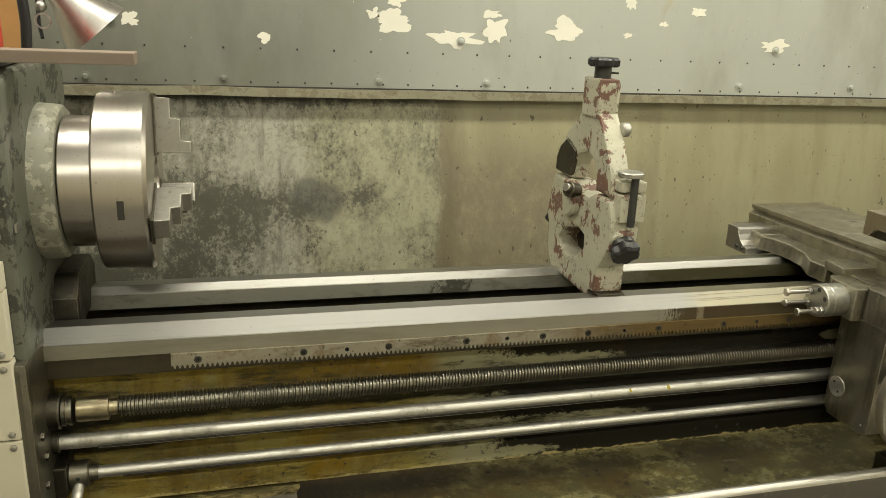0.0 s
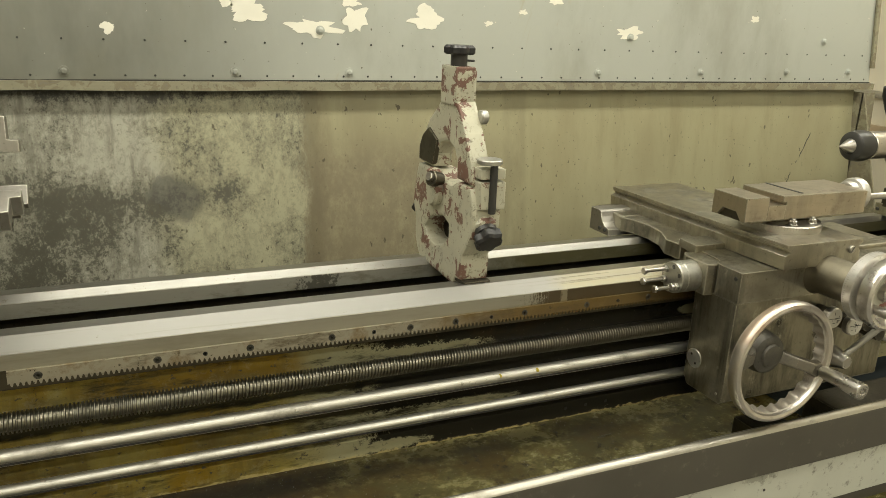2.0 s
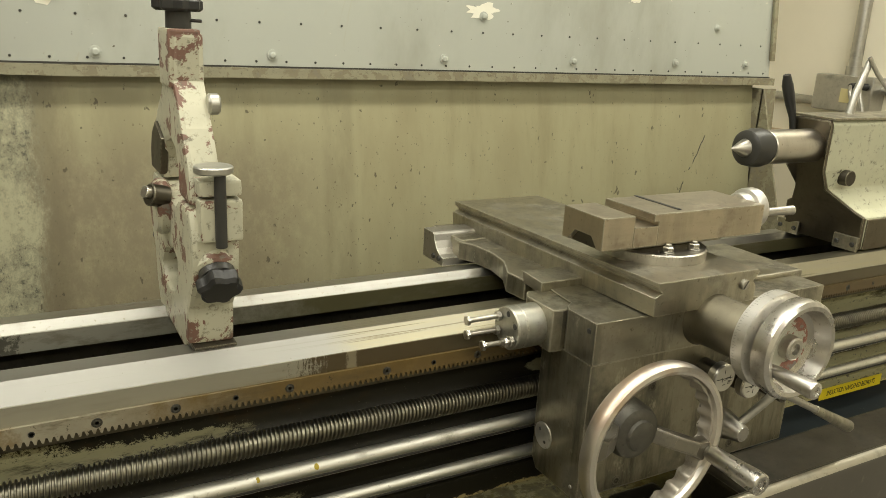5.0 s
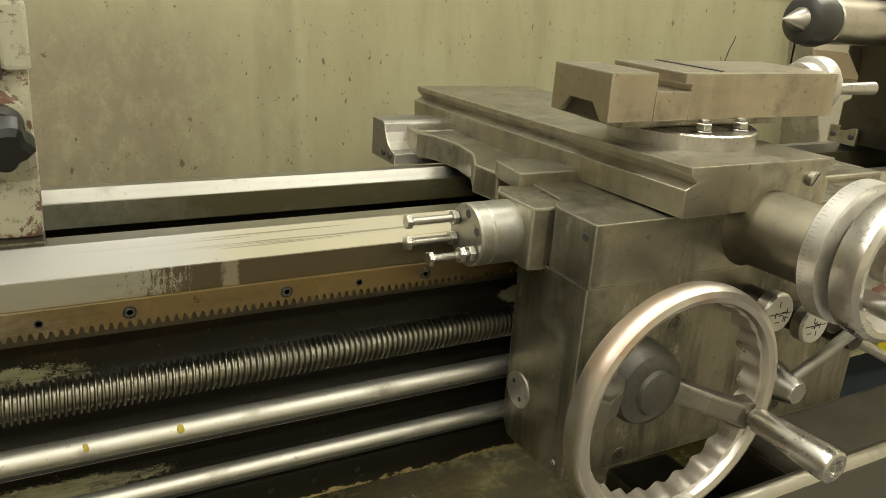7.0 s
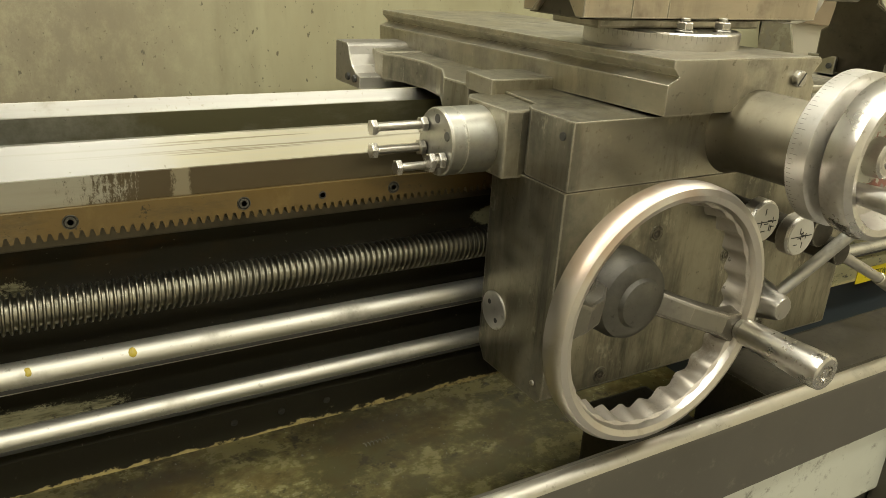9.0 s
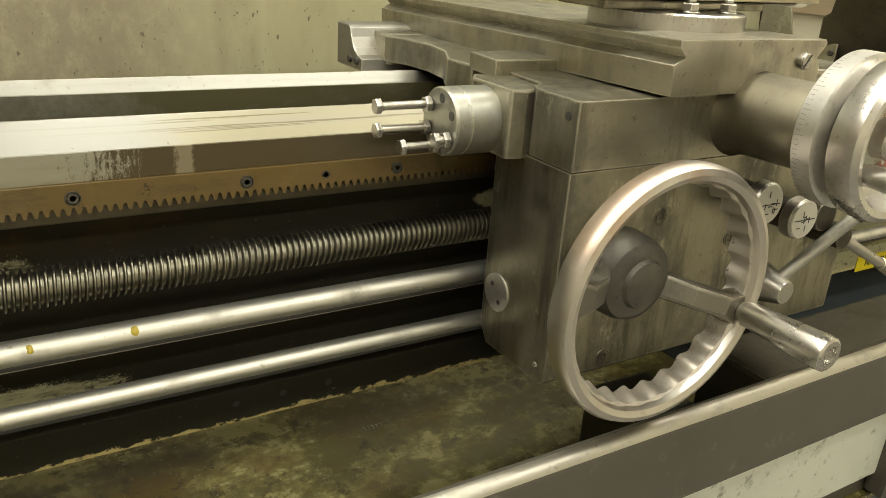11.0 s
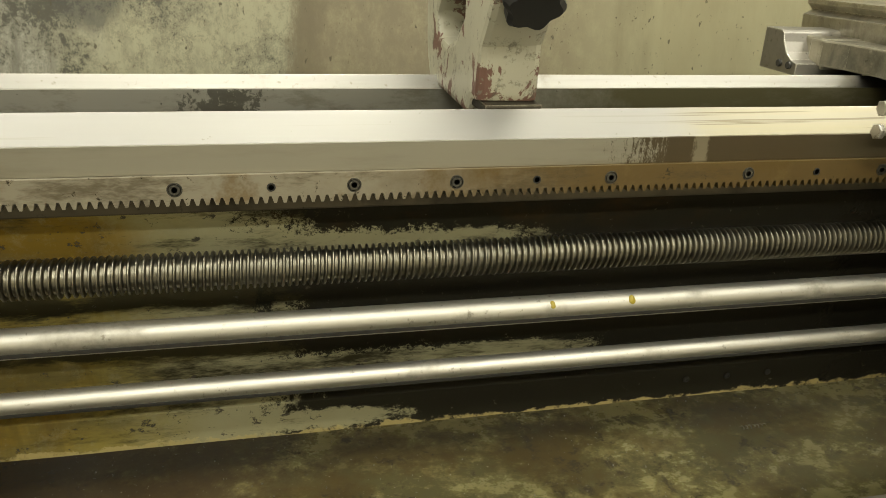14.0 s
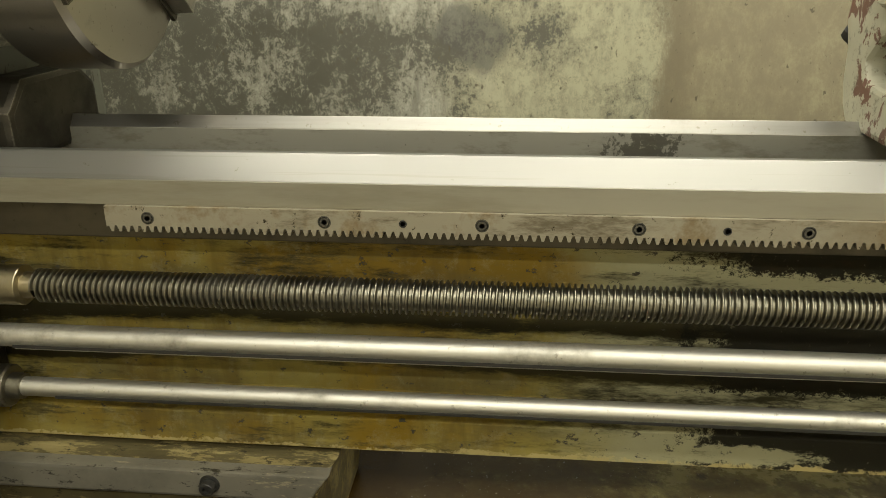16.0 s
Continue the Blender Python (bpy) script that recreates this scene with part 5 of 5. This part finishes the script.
# apron
bm = bmesh.new()
prism(bm, [(-0.183, 0.775), (-0.183, 1.031), (-0.045, 1.031), (-0.045, 0.79), (-0.06, 0.768), (-0.176, 0.768)], "x", 0.921, 1.455)
bevel(bm, 0.0011)
part("apron", bm, APRON_STEEL, car, "oily box apron")
revpart("side_plug", [(0, 0.0255), (0.0012, 0.0255), (0.002, 0.0245), (0.002, 0)], (0.9208, -0.075, 0.846), (-1, 0, 0), DIAL_STEEL, car, "round steel plug", 32)
for dy, dz in ((0.009, 0.009), (-0.007, -0.011)):
    revpart("plug_hole", [(0, 0.0034), (0.0005, 0.0032), (0.0005, 0)], (0.9188, -0.075 + dy, 0.846 + dz), (-1, 0, 0), BLACK_STEEL, car, n=10)
for sx_, sz_ in ((1.068, 0.966), (1.20, 0.920), (1.01, 0.79), (1.30, 0.80)):
    revpart("socket_screw", [(0, 0.0105), (0.0006, 0.010), (0.0006, 0.0075), (-0.001, 0.007), (0.0012, 0.0065), (0.0012, 0.003), (0.0002, 0)], (sx_, -0.1832, sz_), (0, -1, 0), DARK_IRON, car, n=18)
revpart("side_screw", [(0, 0.005), (0.002, 0.0045), (0.002, 0)], (0.9205, -0.17, 1.09), (-1, 0, 0), BLACK_STEEL, car, n=10)
revpart("side_screw", [(0, 0.004), (0.002, 0.0035), (0.002, 0)], (0.9205, -0.165, 0.79), (-1, 0, 0), BRIGHT_STEEL, car, n=10)

# multi-position stop
SY, SZ = -0.05, 1.062
stop = revpart("stop_turret", [(0, 0), (0, 0.0375), (0.002, 0.039), (0.018, 0.039), (0.0188, 0.0382), (0.0200, 0.0382), (0.0208, 0.039), (0.060, 0.039), (0.062, 0.037), (0.064, 0.037), (0.064, 0)], (0.836, SY, SZ), (1, 0, 0), TURRET_STEEL, car, "round steel six-bolt stop turret", 48)
for k in range(6):
    a = radians(35 + 60 * k)
    c = V(0.836, SY + 0.027 * math.cos(a), SZ + 0.027 * math.sin(a))
    if k in (1, 2):
        revpart("stop_hole", [(0, 0.0055), (0.0006, 0.0052), (0.0006, 0)], tuple(c), (-1, 0, 0), BLACK_STEEL, stop, n=14)
        continue
    reach = (0.064, 0, 0, 0.014, 0.042, 0.062)[k]
    rodpart("stop_bolt", tuple(c), tuple(c + V(-reach, 0, 0)), 0.0048, BRIGHT_STEEL, stop, n=14)
    hexpart("lock_nut", tuple(c + V(-0.001, 0, 0)), tuple(c + V(-0.009, 0, 0)), 0.0095, BRIGHT_STEEL, stop)
    hexpart("bolt_head", tuple(c + V(-reach, 0, 0)), tuple(c + V(-reach - 0.007, 0, 0)), 0.0095, BRIGHT_STEEL, stop)

# big handwheel
HX, HY, HZ = 0.999, -0.27, 0.912


def ring_bar(bm, cx, cy, cz, outline, n=96, wave=None):
    """An outline of (radius, along y) turned about the y axis."""
    rings = []
    for k in range(n):
        a = k * math.tau / n
        rings.append([bm.verts.new((cx + r * math.cos(a), cy + y, cz + r * math.sin(a))) for r, y in (wave(a, outline) if wave else outline)])
    m_ = len(outline)
    for k in range(n):
        p, q = rings[k], rings[(k + 1) % n]
        for i in range(m_):
            bm.faces.new((p[i], p[(i + 1) % m_], q[(i + 1) % m_], q[i]))
    bmesh.ops.recalc_face_normals(bm, faces=bm.faces)


bm = bmesh.new()
ring_bar(bm, HX, HY, HZ, [(0.1475, 0.013), (0.1495, 0.004), (0.149, -0.007), (0.1455, -0.014), (0.139, -0.0165), (0.1325, -0.0135), (0.130, -0.006), (0.1305, 0.004), (0.132, 0.013), (0.142, 0.016)])
wheel = part("carriage_handwheel", bm, WHEEL_RIM, car, "large polished rim, rubbed coppery in places")


def scallop(a, outline):
    s = 0.5 + 0.5 * math.cos(a * 26)
    return [(r - ((0.008, 0.002, 0, 0)[i] * s), y) for i, (r, y) in enumerate(outline)]


bm = bmesh.new()
ring_bar(bm, HX, HY, HZ, [(0.1290, 0.022), (0.1285, -0.004), (0.134, -0.010), (0.136, 0.024)], 240, scallop)
part("finger_ribs", bm, WHEEL_CAST, wheel, "cast scallops inside the rim")
revpart("hub", [(0, 0), (0, 0.047), (0.006, 0.052), (0.034, 0.050), (0.044, 0.046), (0.050, 0.037), (0.051, 0.030), (0.056, 0.027), (0.059, 0.018), (0.060, 0.0)], (HX, -0.186, HZ), (0, -1, 0), HUB_IRON, wheel, "dark painted hub", 44)
HANDLE = radians(-17)
for a, wid in ((HANDLE, 0.030), (HANDLE - radians(172), 0.034)):
    bm = bmesh.new()
    c, s = math.cos(a), math.sin(a)
    pts = []
    for r, w, y0, y1 in ((0.036, wid * 0.6, -0.220, -0.198), (0.072, wid * 0.55, -0.256, -0.232), (0.108, wid * 0.55, -0.276, -0.256), (0.132, wid * 0.8, -0.278, -0.258)):
        pts.append([bm.verts.new((HX + r * c - s * t * w, y, HZ + r * s + c * t * w)) for t, y in ((-1, y1), (-0.8, y0), (0.8, y0), (1, y1))])
    for p, q in zip(pts, pts[1:]):
        for i in range(4):
            bm.faces.new((p[i], p[(i + 1) % 4], q[(i + 1) % 4], q[i]))
    bm.faces.new(pts[0])
    bm.faces.new(pts[-1])
    bevel(bm, 0.004)
    part("spoke", bm, SPOKE_IRON, wheel, "dark spoke with the paint rubbed thin")
hx, hz = HX + 0.134 * math.cos(HANDLE), HZ + 0.134 * math.sin(HANDLE)
revpart("grip", [(0, 0.0), (0, 0.0125), (0.006, 0.0135), (0.008, 0.0155), (0.055, 0.0175), (0.104, 0.0205), (0.112, 0.0195), (0.114, 0.0165), (0.114, 0.0105), (0.110, 0.010), (0.110, 0.006), (0.113, 0.005), (0.113, 0)], (hx, -0.278, hz), (0, -1, 0), CHROME, wheel, "smooth steel grip", 36)

# cross-feed boss, dial and handwheel
FX, FZ = 1.188, 1.092
bm = bmesh.new()
revolve(bm, [(0, 0.056), (0.01, 0.050), (0.03, 0.0485), (0.112, 0.0475), (0.115, 0.046), (0.115, 0)], (1.172, -0.184, 1.087), (0, -1, 0), 44)
part("cross_feed_boss", bm, BOSS_IRON, car)
revpart("dial", [(0, 0), (0, 0.078), (0.004, 0.083), (0.026, 0.083), (0.029, 0.078), (0.029, 0)], (FX, -0.30, FZ), (0, -1, 0), DIAL_STEEL, car, "graduated satin dial", 72)
bm = bmesh.new()
for k in range(100):
    a = k * math.tau / 100
    l = 0.010 if k % 5 == 0 else 0.005
    c, s = math.cos(a), math.sin(a)
    bm.faces.new([bm.verts.new((FX + 0.0833 * c - s * d, y, FZ + 0.0833 * s + c * d)) for d, y in ((-0.0003, -0.306), (0.0003, -0.306), (0.0003, -0.306 - l), (-0.0003, -0.306 - l))])
part("dial_marks", bm, MARK_GREY, car)
fw = revpart("cross_feed_handwheel", [(0, 0.02), (0, 0.055), (0.006, 0.074), (0.012, 0.083), (0.030, 0.086), (0.040, 0.084), (0.045, 0.078), (0.044, 0.071), (0.036, 0.068), (0.018, 0.062), (0.012, 0.045), (0.012, 0.02)], (FX, -0.332, FZ), (0, -1, 0), CHROME, car, "small polished dished handwheel", 72)
revpart("dish", [(0, 0), (0, 0.066), (0.0015, 0.066), (0.0015, 0)], (FX, -0.3445, FZ), (0, -1, 0), chipped("dish_paint", (0.42, 0.41, 0.33), (0.25, 0.1, 0.07), (0.2, 0.18, 0.15), 0.4, 22), fw, "chipped painted dish", 48)
revpart("hub", [(0, 0), (0, 0.021), (0.016, 0.020), (0.018, 0.017), (0.018, 0.010), (0.010, 0.009), (0.010, 0)], (FX, -0.346, FZ), (0, -1, 0), BRIGHT_STEEL, fw, "", 24)
revpart("grip", [(0, 0), (0, 0.009), (0.01, 0.0105), (0.085, 0.0145), (0.092, 0.0135), (0.093, 0.008), (0.09, 0.007), (0.09, 0)], (FX - 0.05, -0.352, FZ - 0.028), (0, -1, 0), CHROME, fw, "smooth steel grip", 28)

# feed selector knobs with engraved faces
for kx, kz, r in ((1.19, 0.983, 0.027), (1.268, 0.954, 0.027)):
    knob = revpart("selector_knob", [(0, 0.018), (0.004, r), (0.018, r), (0.021, r * 0.93), (0.021, 0)], (kx, -0.215, kz), (0, -1, 0), BRIGHT_STEEL, car, "round knob with an engraved white face", 32)
    rodpart("shank", (kx, -0.183, kz), (kx, -0.222, kz), 0.020, DARK_IRON, knob)
    revpart("face", [(0, r * 0.9), (0.0008, r * 0.88), (0.0008, 0)], (kx, -0.236, kz), (0, -1, 0), plain("engraved_face", (0.55, 0.53, 0.46), 0.4), knob, "", 32)
    bm = bmesh.new()
    rng = random.Random(int(kx * 100))
    for i in range(9):
        ax, az = kx + rng.uniform(-0.014, 0.014), kz + rng.uniform(-0.014, 0.014)
        if i % 2:
            box(bm, ax - 0.0035, ax + 0.0035, -0.2372, -0.2368, az - 0.0006, az + 0.0006)
        else:
            box(bm, ax - 0.0006, ax + 0.0006, -0.2372, -0.2368, az - 0.004, az + 0.004)
    box(bm, kx - 0.02, kx + 0.02, -0.2372, -0.2368, kz - 0.0006, kz + 0.0006)
    part("marks", bm, LABEL_INK, knob)

lever = revpart("feed_lever", [(0, 0), (0, 0.030), (0.012, 0.028), (0.05, 0.017), (0.053, 0.015), (0.053, 0)], (1.268, -0.183, 0.852), (0, -1, 0), BRIGHT_STEEL, car, "steel feed lever on a conical boss")
rodpart("arm", (1.268, -0.215, 0.858), (1.345, -0.255, 0.955), 0.008, GALVANISED, lever, "", 0.0085)
rodpart("grip", (1.345, -0.255, 0.955), (1.40, -0.285, 1.025), 0.011, BLACK_STEEL, lever, "dark grip", 0.013)
lever2 = rodpart("half_nut_lever", (1.37, -0.183, 0.915), (1.37, -0.235, 0.915), 0.017, DARK_IRON, car, "half-nut lever with a tapered grip")
rodpart("arm", (1.37, -0.225, 0.915), (1.475, -0.235, 0.862), 0.0075, BRIGHT_STEEL, lever2)
rodpart("grip", (1.475, -0.235, 0.862), (1.585, -0.245, 0.805), 0.009, SADDLE_STEEL, lever2, "tapered grip", 0.013)
rodpart("ball", (1.34, -0.183, 0.945), (1.34, -0.22, 0.945), 0.022, DARK_IRON, lever2)
bm = bmesh.new()
bmesh.ops.create_uvsphere(bm, u_segments=20, v_segments=12, radius=0.016, matrix=Matrix.Translation((1.50, -0.19, 1.0)))
rod(bm, (1.455, -0.12, 0.985), (1.50, -0.19, 1.0), 0.006)
part("ball_knob", bm, BRIGHT_STEEL, car, "bright steel ball knob")

# yellow warning label on the bed
label = thing("warning_label", (2.01, 0.02, 0.69), "yellow printed label with black capitals on the bed", "label")
bm = bmesh.new()
box(bm, 1.885, 2.145, 0.0185, 0.0198, 0.676, 0.708)
part("plate", bm, YELLOW_LABEL, label)
cu = bpy.data.curves.new("words", "FONT")
cu.body = "INDUCTION HARDENED BEDWAYS"
cu.size, cu.extrude, cu.align_x, cu.align_y = 0.0205, 0.0002, "CENTER", "CENTER"
words = new("words", cu)
words.parent = label
words.matrix_basis = pose(2.015 - 2.01, 0.0182 - 0.02, 0.692 - 0.69, 90, 0, 0)
bpy.context.view_layer.update()
txt = bpy.data.meshes.new_from_object(words.evaluated_get(bpy.context.evaluated_depsgraph_get()))
mb = words.matrix_basis.copy()
bpy.data.objects.remove(words)
txt.transform(Matrix.Diagonal((0.62, 1, 1, 1)))
txt.materials.clear()
txt.materials.append(LABEL_INK)
words = new("words", txt)
words.parent = label
words.matrix_basis = mb
tagged(words, "black printed capitals")

# ---- tailstock ----
tail = thing("tailstock", (2.15, 0.17, 1.06), "pale green painted tailstock, chipped, with a live centre", "tailstock")
TAIL_OUT = [(0.055, 1.066), (0.055, 1.15), (0.085, 1.165), (0.125, 1.215), (0.117, 1.262), (0.115, 1.380), (0.122, 1.390), (0.218, 1.390), (0.225, 1.380), (0.223, 1.262), (0.215, 1.215), (0.255, 1.165), (0.285, 1.15), (0.285, 1.066)]


def tail_front(z):
    """Where the overhanging front end stands at a height."""
    pts = ((1.0, 1.99), (1.155, 1.987), (1.20, 1.925), (1.265, 1.872), (1.5, 1.877))
    for (z0, x0), (z1, x1) in zip(pts, pts[1:]):
        if z0 <= z <= z1:
            return x0 + (x1 - x0) * (z - z0) / (z1 - z0)
    return 1.86


for nm, mat, dx0, x1, lab in (("body", TAIL_PAINT, 0.0, 2.62, ""), ("nose", NOSE_IRON, -0.012, None, "dark machined nose")):
    bm = bmesh.new()
    prism(bm, TAIL_OUT, "x", 0.0, 1.0)
    for v in bm.verts:
        left = tail_front(v.co.z)
        v.co.x = left + dx0 if v.co.x < 0.5 else (x1 if x1 else left - 0.0005)
    bevel(bm, 0.004, 2, 20)
    part(nm, bm, mat, tail, lab)
boxpart("base_side", (1.99, 2.62, 0.0515, 0.0565, 1.067, 1.146), NOSE_IRON, tail, "bare brown iron base, paint rubbed off", 0.002)
boxpart("top_plate", (1.868, 2.62, 0.111, 0.229, 1.3905, 1.397), SADDLE_STEEL, tail, "", 0.002)
rodpart("clamp_bolt", (1.955, 0.124, 1.245), (1.955, 0.098, 1.245), 0.020, DARK_IRON, tail)
for wy in (0.088, 0.262):
    plate_ = boxpart("wiper", (1.965, 1.974, wy - 0.034, wy + 0.034, 1.062, 1.10), SADDLE_STEEL, tail, "", 0.002)
    for dy in (-0.022, 0.022):
        rodpart("screw", (1.961, wy + dy, 1.080), (1.966, wy + dy, 1.080), 0.006, BLACK_STEEL, plate_)
revpart("quill", [(0, 0), (0, 0.040), (0.002, 0.042), (0.20, 0.042), (0.20, 0)], (1.70, AY, AZ + 0.003), (1, 0, 0), CHUCK_STEEL, tail, "steel quill", 40)
revpart("live_centre_body", [(0, 0.020), (0.002, 0.036), (0.006, 0.042), (0.030, 0.047), (0.045, 0.047), (0.048, 0.044), (0.060, 0.044), (0.062, 0.040), (0.07, 0.039)], (1.632, AY, AZ + 0.003), (1, 0, 0), BLACK_STEEL, tail, "dark live centre body", 44)
revpart("centre_point", [(-0.048, 0), (-0.047, 0.001), (0.0, 0.023), (0.006, 0.024)], (1.634, AY, AZ + 0.003), (1, 0, 0), BRIGHT_STEEL, tail, "bright cone point", 40)
bm = bmesh.new()
sweep(bm, [(1.865, 0.222, 1.35), (1.855, 0.222, 1.385), (1.835, 0.222, 1.425), (1.815, 0.222, 1.465), (1.806, 0.222, 1.49)], [0.008, 0.009, 0.013, 0.014, 0.009], 16)
part("lock_lever", bm, BLACK_PLASTIC, tail, "black tapered lock handle")
bm = bmesh.new()
sweep(bm, [(2.05, 0.20, 1.395), (2.06, 0.20, 1.45), (2.11, 0.21, 1.53)], [0.012, 0.010, 0.009], 12)
part("clamp_lever", bm, GALVANISED, tail)
bm = bmesh.new()
sweep(bm, [(2.16, 0.16, 1.395), (2.15, 0.17, 1.46), (2.12, 0.19, 1.50), (2.09, 0.2, 1.54)], 0.006, 10)
part("clamp_lever", bm, GALVANISED, tail)

# ---- wall outlet and conduit ----
ob_ = thing("outlet_box", (3.36, 1.10, 1.36), "grey steel outlet box with plugged cords on the wall", "outlet box")
boxpart("box", (3.305, 3.399, 0.955, 1.235, 1.285, 1.44), GALVANISED, ob_, "", 0.008)
boxpart("outlet", (3.302, 3.306, 1.045, 1.10, 1.325, 1.385), OUTLET_IVORY, ob_, "ivory outlet face", 0.002)
for i, (py, pz) in enumerate(((1.03, 1.40), (0.985, 1.40))):
    rodpart("plug", (3.305, py, pz), (3.262, py, pz), 0.015, BLACK_PLASTIC, ob_, "", 0.012)
    bm = bmesh.new()
    sweep(bm, [(3.262, py, pz), (3.235, py - 0.02, pz - 0.02), (3.23, py - 0.06, pz - 0.12), (3.24, py - 0.09, pz - 0.26), (3.3, py - 0.1, pz - 0.5)], 0.008, 10)
    part("cord", bm, GALVANISED, ob_, "grey cord")
pipe = thing("conduit", (3.38, 1.1, 1.44), "grey steel conduit pipe on the cream wall", "conduit")
rodpart("riser", (3.37, 1.10, 1.44), (3.37, 1.12, 3.05), 0.026, GALVANISED, pipe)
rodpart("fitting", (3.37, 1.10, 1.438), (3.37, 1.10, 1.48), 0.034, GALVANISED, pipe)
rodpart("run", (3.375, 1.235, 1.315), (3.375, 2.09, 1.33), 0.019, GALVANISED, pipe)
rodpart("fitting", (3.375, 1.235, 1.315), (3.375, 1.27, 1.316), 0.026, GALVANISED, pipe)
rodpart("run", (3.375, 0.955, 1.39), (3.375, -0.5, 1.39), 0.019, GALVANISED, pipe)

# ---- work lamp and things behind the headstock ----
lampt = thing("work_lamp", (-0.80, 0.45, 1.60), "dented spun aluminium work lamp shade on a jointed arm", "work lamp")
ax = V(0.62, 0.12, -0.72).normalized()
revpart("shade", [(0, 0.022), (0.03, 0.026), (0.05, 0.035), (0.13, 0.078), (0.135, 0.080), (0.134, 0.077), (0.05, 0.032), (0.01, 0.02)], tuple(V(-0.838, 0.45, 1.695)), tuple(ax), LAMP_METAL, lampt, "conical aluminium shade", 40)
rodpart("socket", tuple(V(-0.838, 0.45, 1.695) - ax * 0.06), tuple(V(-0.838, 0.45, 1.695) + ax * 0.004), 0.021, LAMP_METAL, lampt)
bm = bmesh.new()
bmesh.ops.create_uvsphere(bm, u_segments=16, v_segments=10, radius=0.012, matrix=Matrix.Translation((-0.853, 0.44, 1.642)))
rod(bm, (-0.853, 0.44, 1.642), (-0.843, 0.45, 1.73), 0.007)
part("joint", bm, GALVANISED, lampt)
bm = bmesh.new()
ring_bar(bm, -0.85, 0.43, 1.612, [(0.013, 0.002), (0.013, -0.002), (0.017, -0.002), (0.017, 0.002)], 24)
part("ring", bm, GALVANISED, lampt)
bm = bmesh.new()
sweep(bm, [(-0.865, 0.5, 1.72), (-0.872, 0.5, 1.66), (-0.868, 0.48, 1.60), (-0.86, 0.46, 1.575)], 0.004, 8)
part("cord", bm, BLACK_PLASTIC, lampt)
bm = bmesh.new()
box(bm, -1.0, -0.623, -0.03, 0.03, 1.558, 1.5785)
bevel(bm, 0.002)
solid("tool_shelf", bm, TAN_BAR, "brown painted flat bar lying on the headstock", "shelf bar", base=(-0.82, -0.0, 1.558))
bm = bmesh.new()
box(bm, -1.30, -0.885, 0.06, 0.25, 1.558, 1.80)
bevel(bm, 0.01)
solid("red_box", bm, RED_PAINT, "red painted box standing on the headstock", "box", base=(-1.1, 0.14, 1.558))
bm = bmesh.new()
prism(bm, [(-1.22, 0), (-1.12, 0), (-1.12, 1.9), (-1.22, 1.9)], "y", 1.45, 1.5)
bevel(bm, 0.004)
solid("wooden_post", bm, ORANGE_WOOD, "orange-brown wooden board standing behind the guard", "board", base=(-1.17, 1.475, 0))
bm = bmesh.new()
prism(bm, [(-1.0, 0), (-0.94, 0), (-0.94, 1.7), (-1.0, 1.7)], "y", 0.95, 1.0)
bevel(bm, 0.004)
solid("wooden_post", bm, ORANGE_WOOD, "narrow orange wooden board behind the headstock", "board", base=(-0.97, 0.975, 0))
bm = bmesh.new()
sweep(bm, [(-0.93, 0.62, 1.70), (-0.925, 0.62, 1.60), (-0.93, 0.61, 1.5), (-0.92, 0.6, 1.3), (-0.93, 0.6, 1.0), (-0.95, 0.6, 0.43)], 0.012, 12)
solid("power_cable", bm, BLACK_PLASTIC, "black cable hanging behind the headstock", "cable")

# ---- swarf ----
bm = bmesh.new()
sweep(bm, [(0.905 + 0.0011 * k, 0.26 + 0.0035 * math.cos(k * 0.9), 0.432 + 0.0035 * math.sin(k * 0.9)) for k in range(46)], 0.0007, 5)
solid("steel_curl", bm, BRIGHT_STEEL, "bright curled steel chip lying in the tray", "metal chip", base=(0.93, 0.26, 0.428))
rng = random.Random(5)
bm = bmesh.new()
for k in range(1500):
    x, y = rng.uniform(-0.3, 1.3), rng.uniform(-0.2, 0.6)
    s = rng.uniform(0.0008, 0.0012 + 0.0024 * rng.random() ** 3)
    a = rng.uniform(0, 6.3)
    c, d = math.cos(a) * s, math.sin(a) * s
    z = 0.4285
    v = [bm.verts.new(p) for p in ((x - c, y - d, z), (x + c * 0.6, y + d * 0.6, z), (x + d * 0.5, y - c * 0.5, z + s))]
    bm.faces.new(v)
tagged(new("swarf", finish(bm, "swarf", BRIGHT_STEEL, False)), "fine bright metal chips scattered over the oily tray", "swarf", "", "stuff")
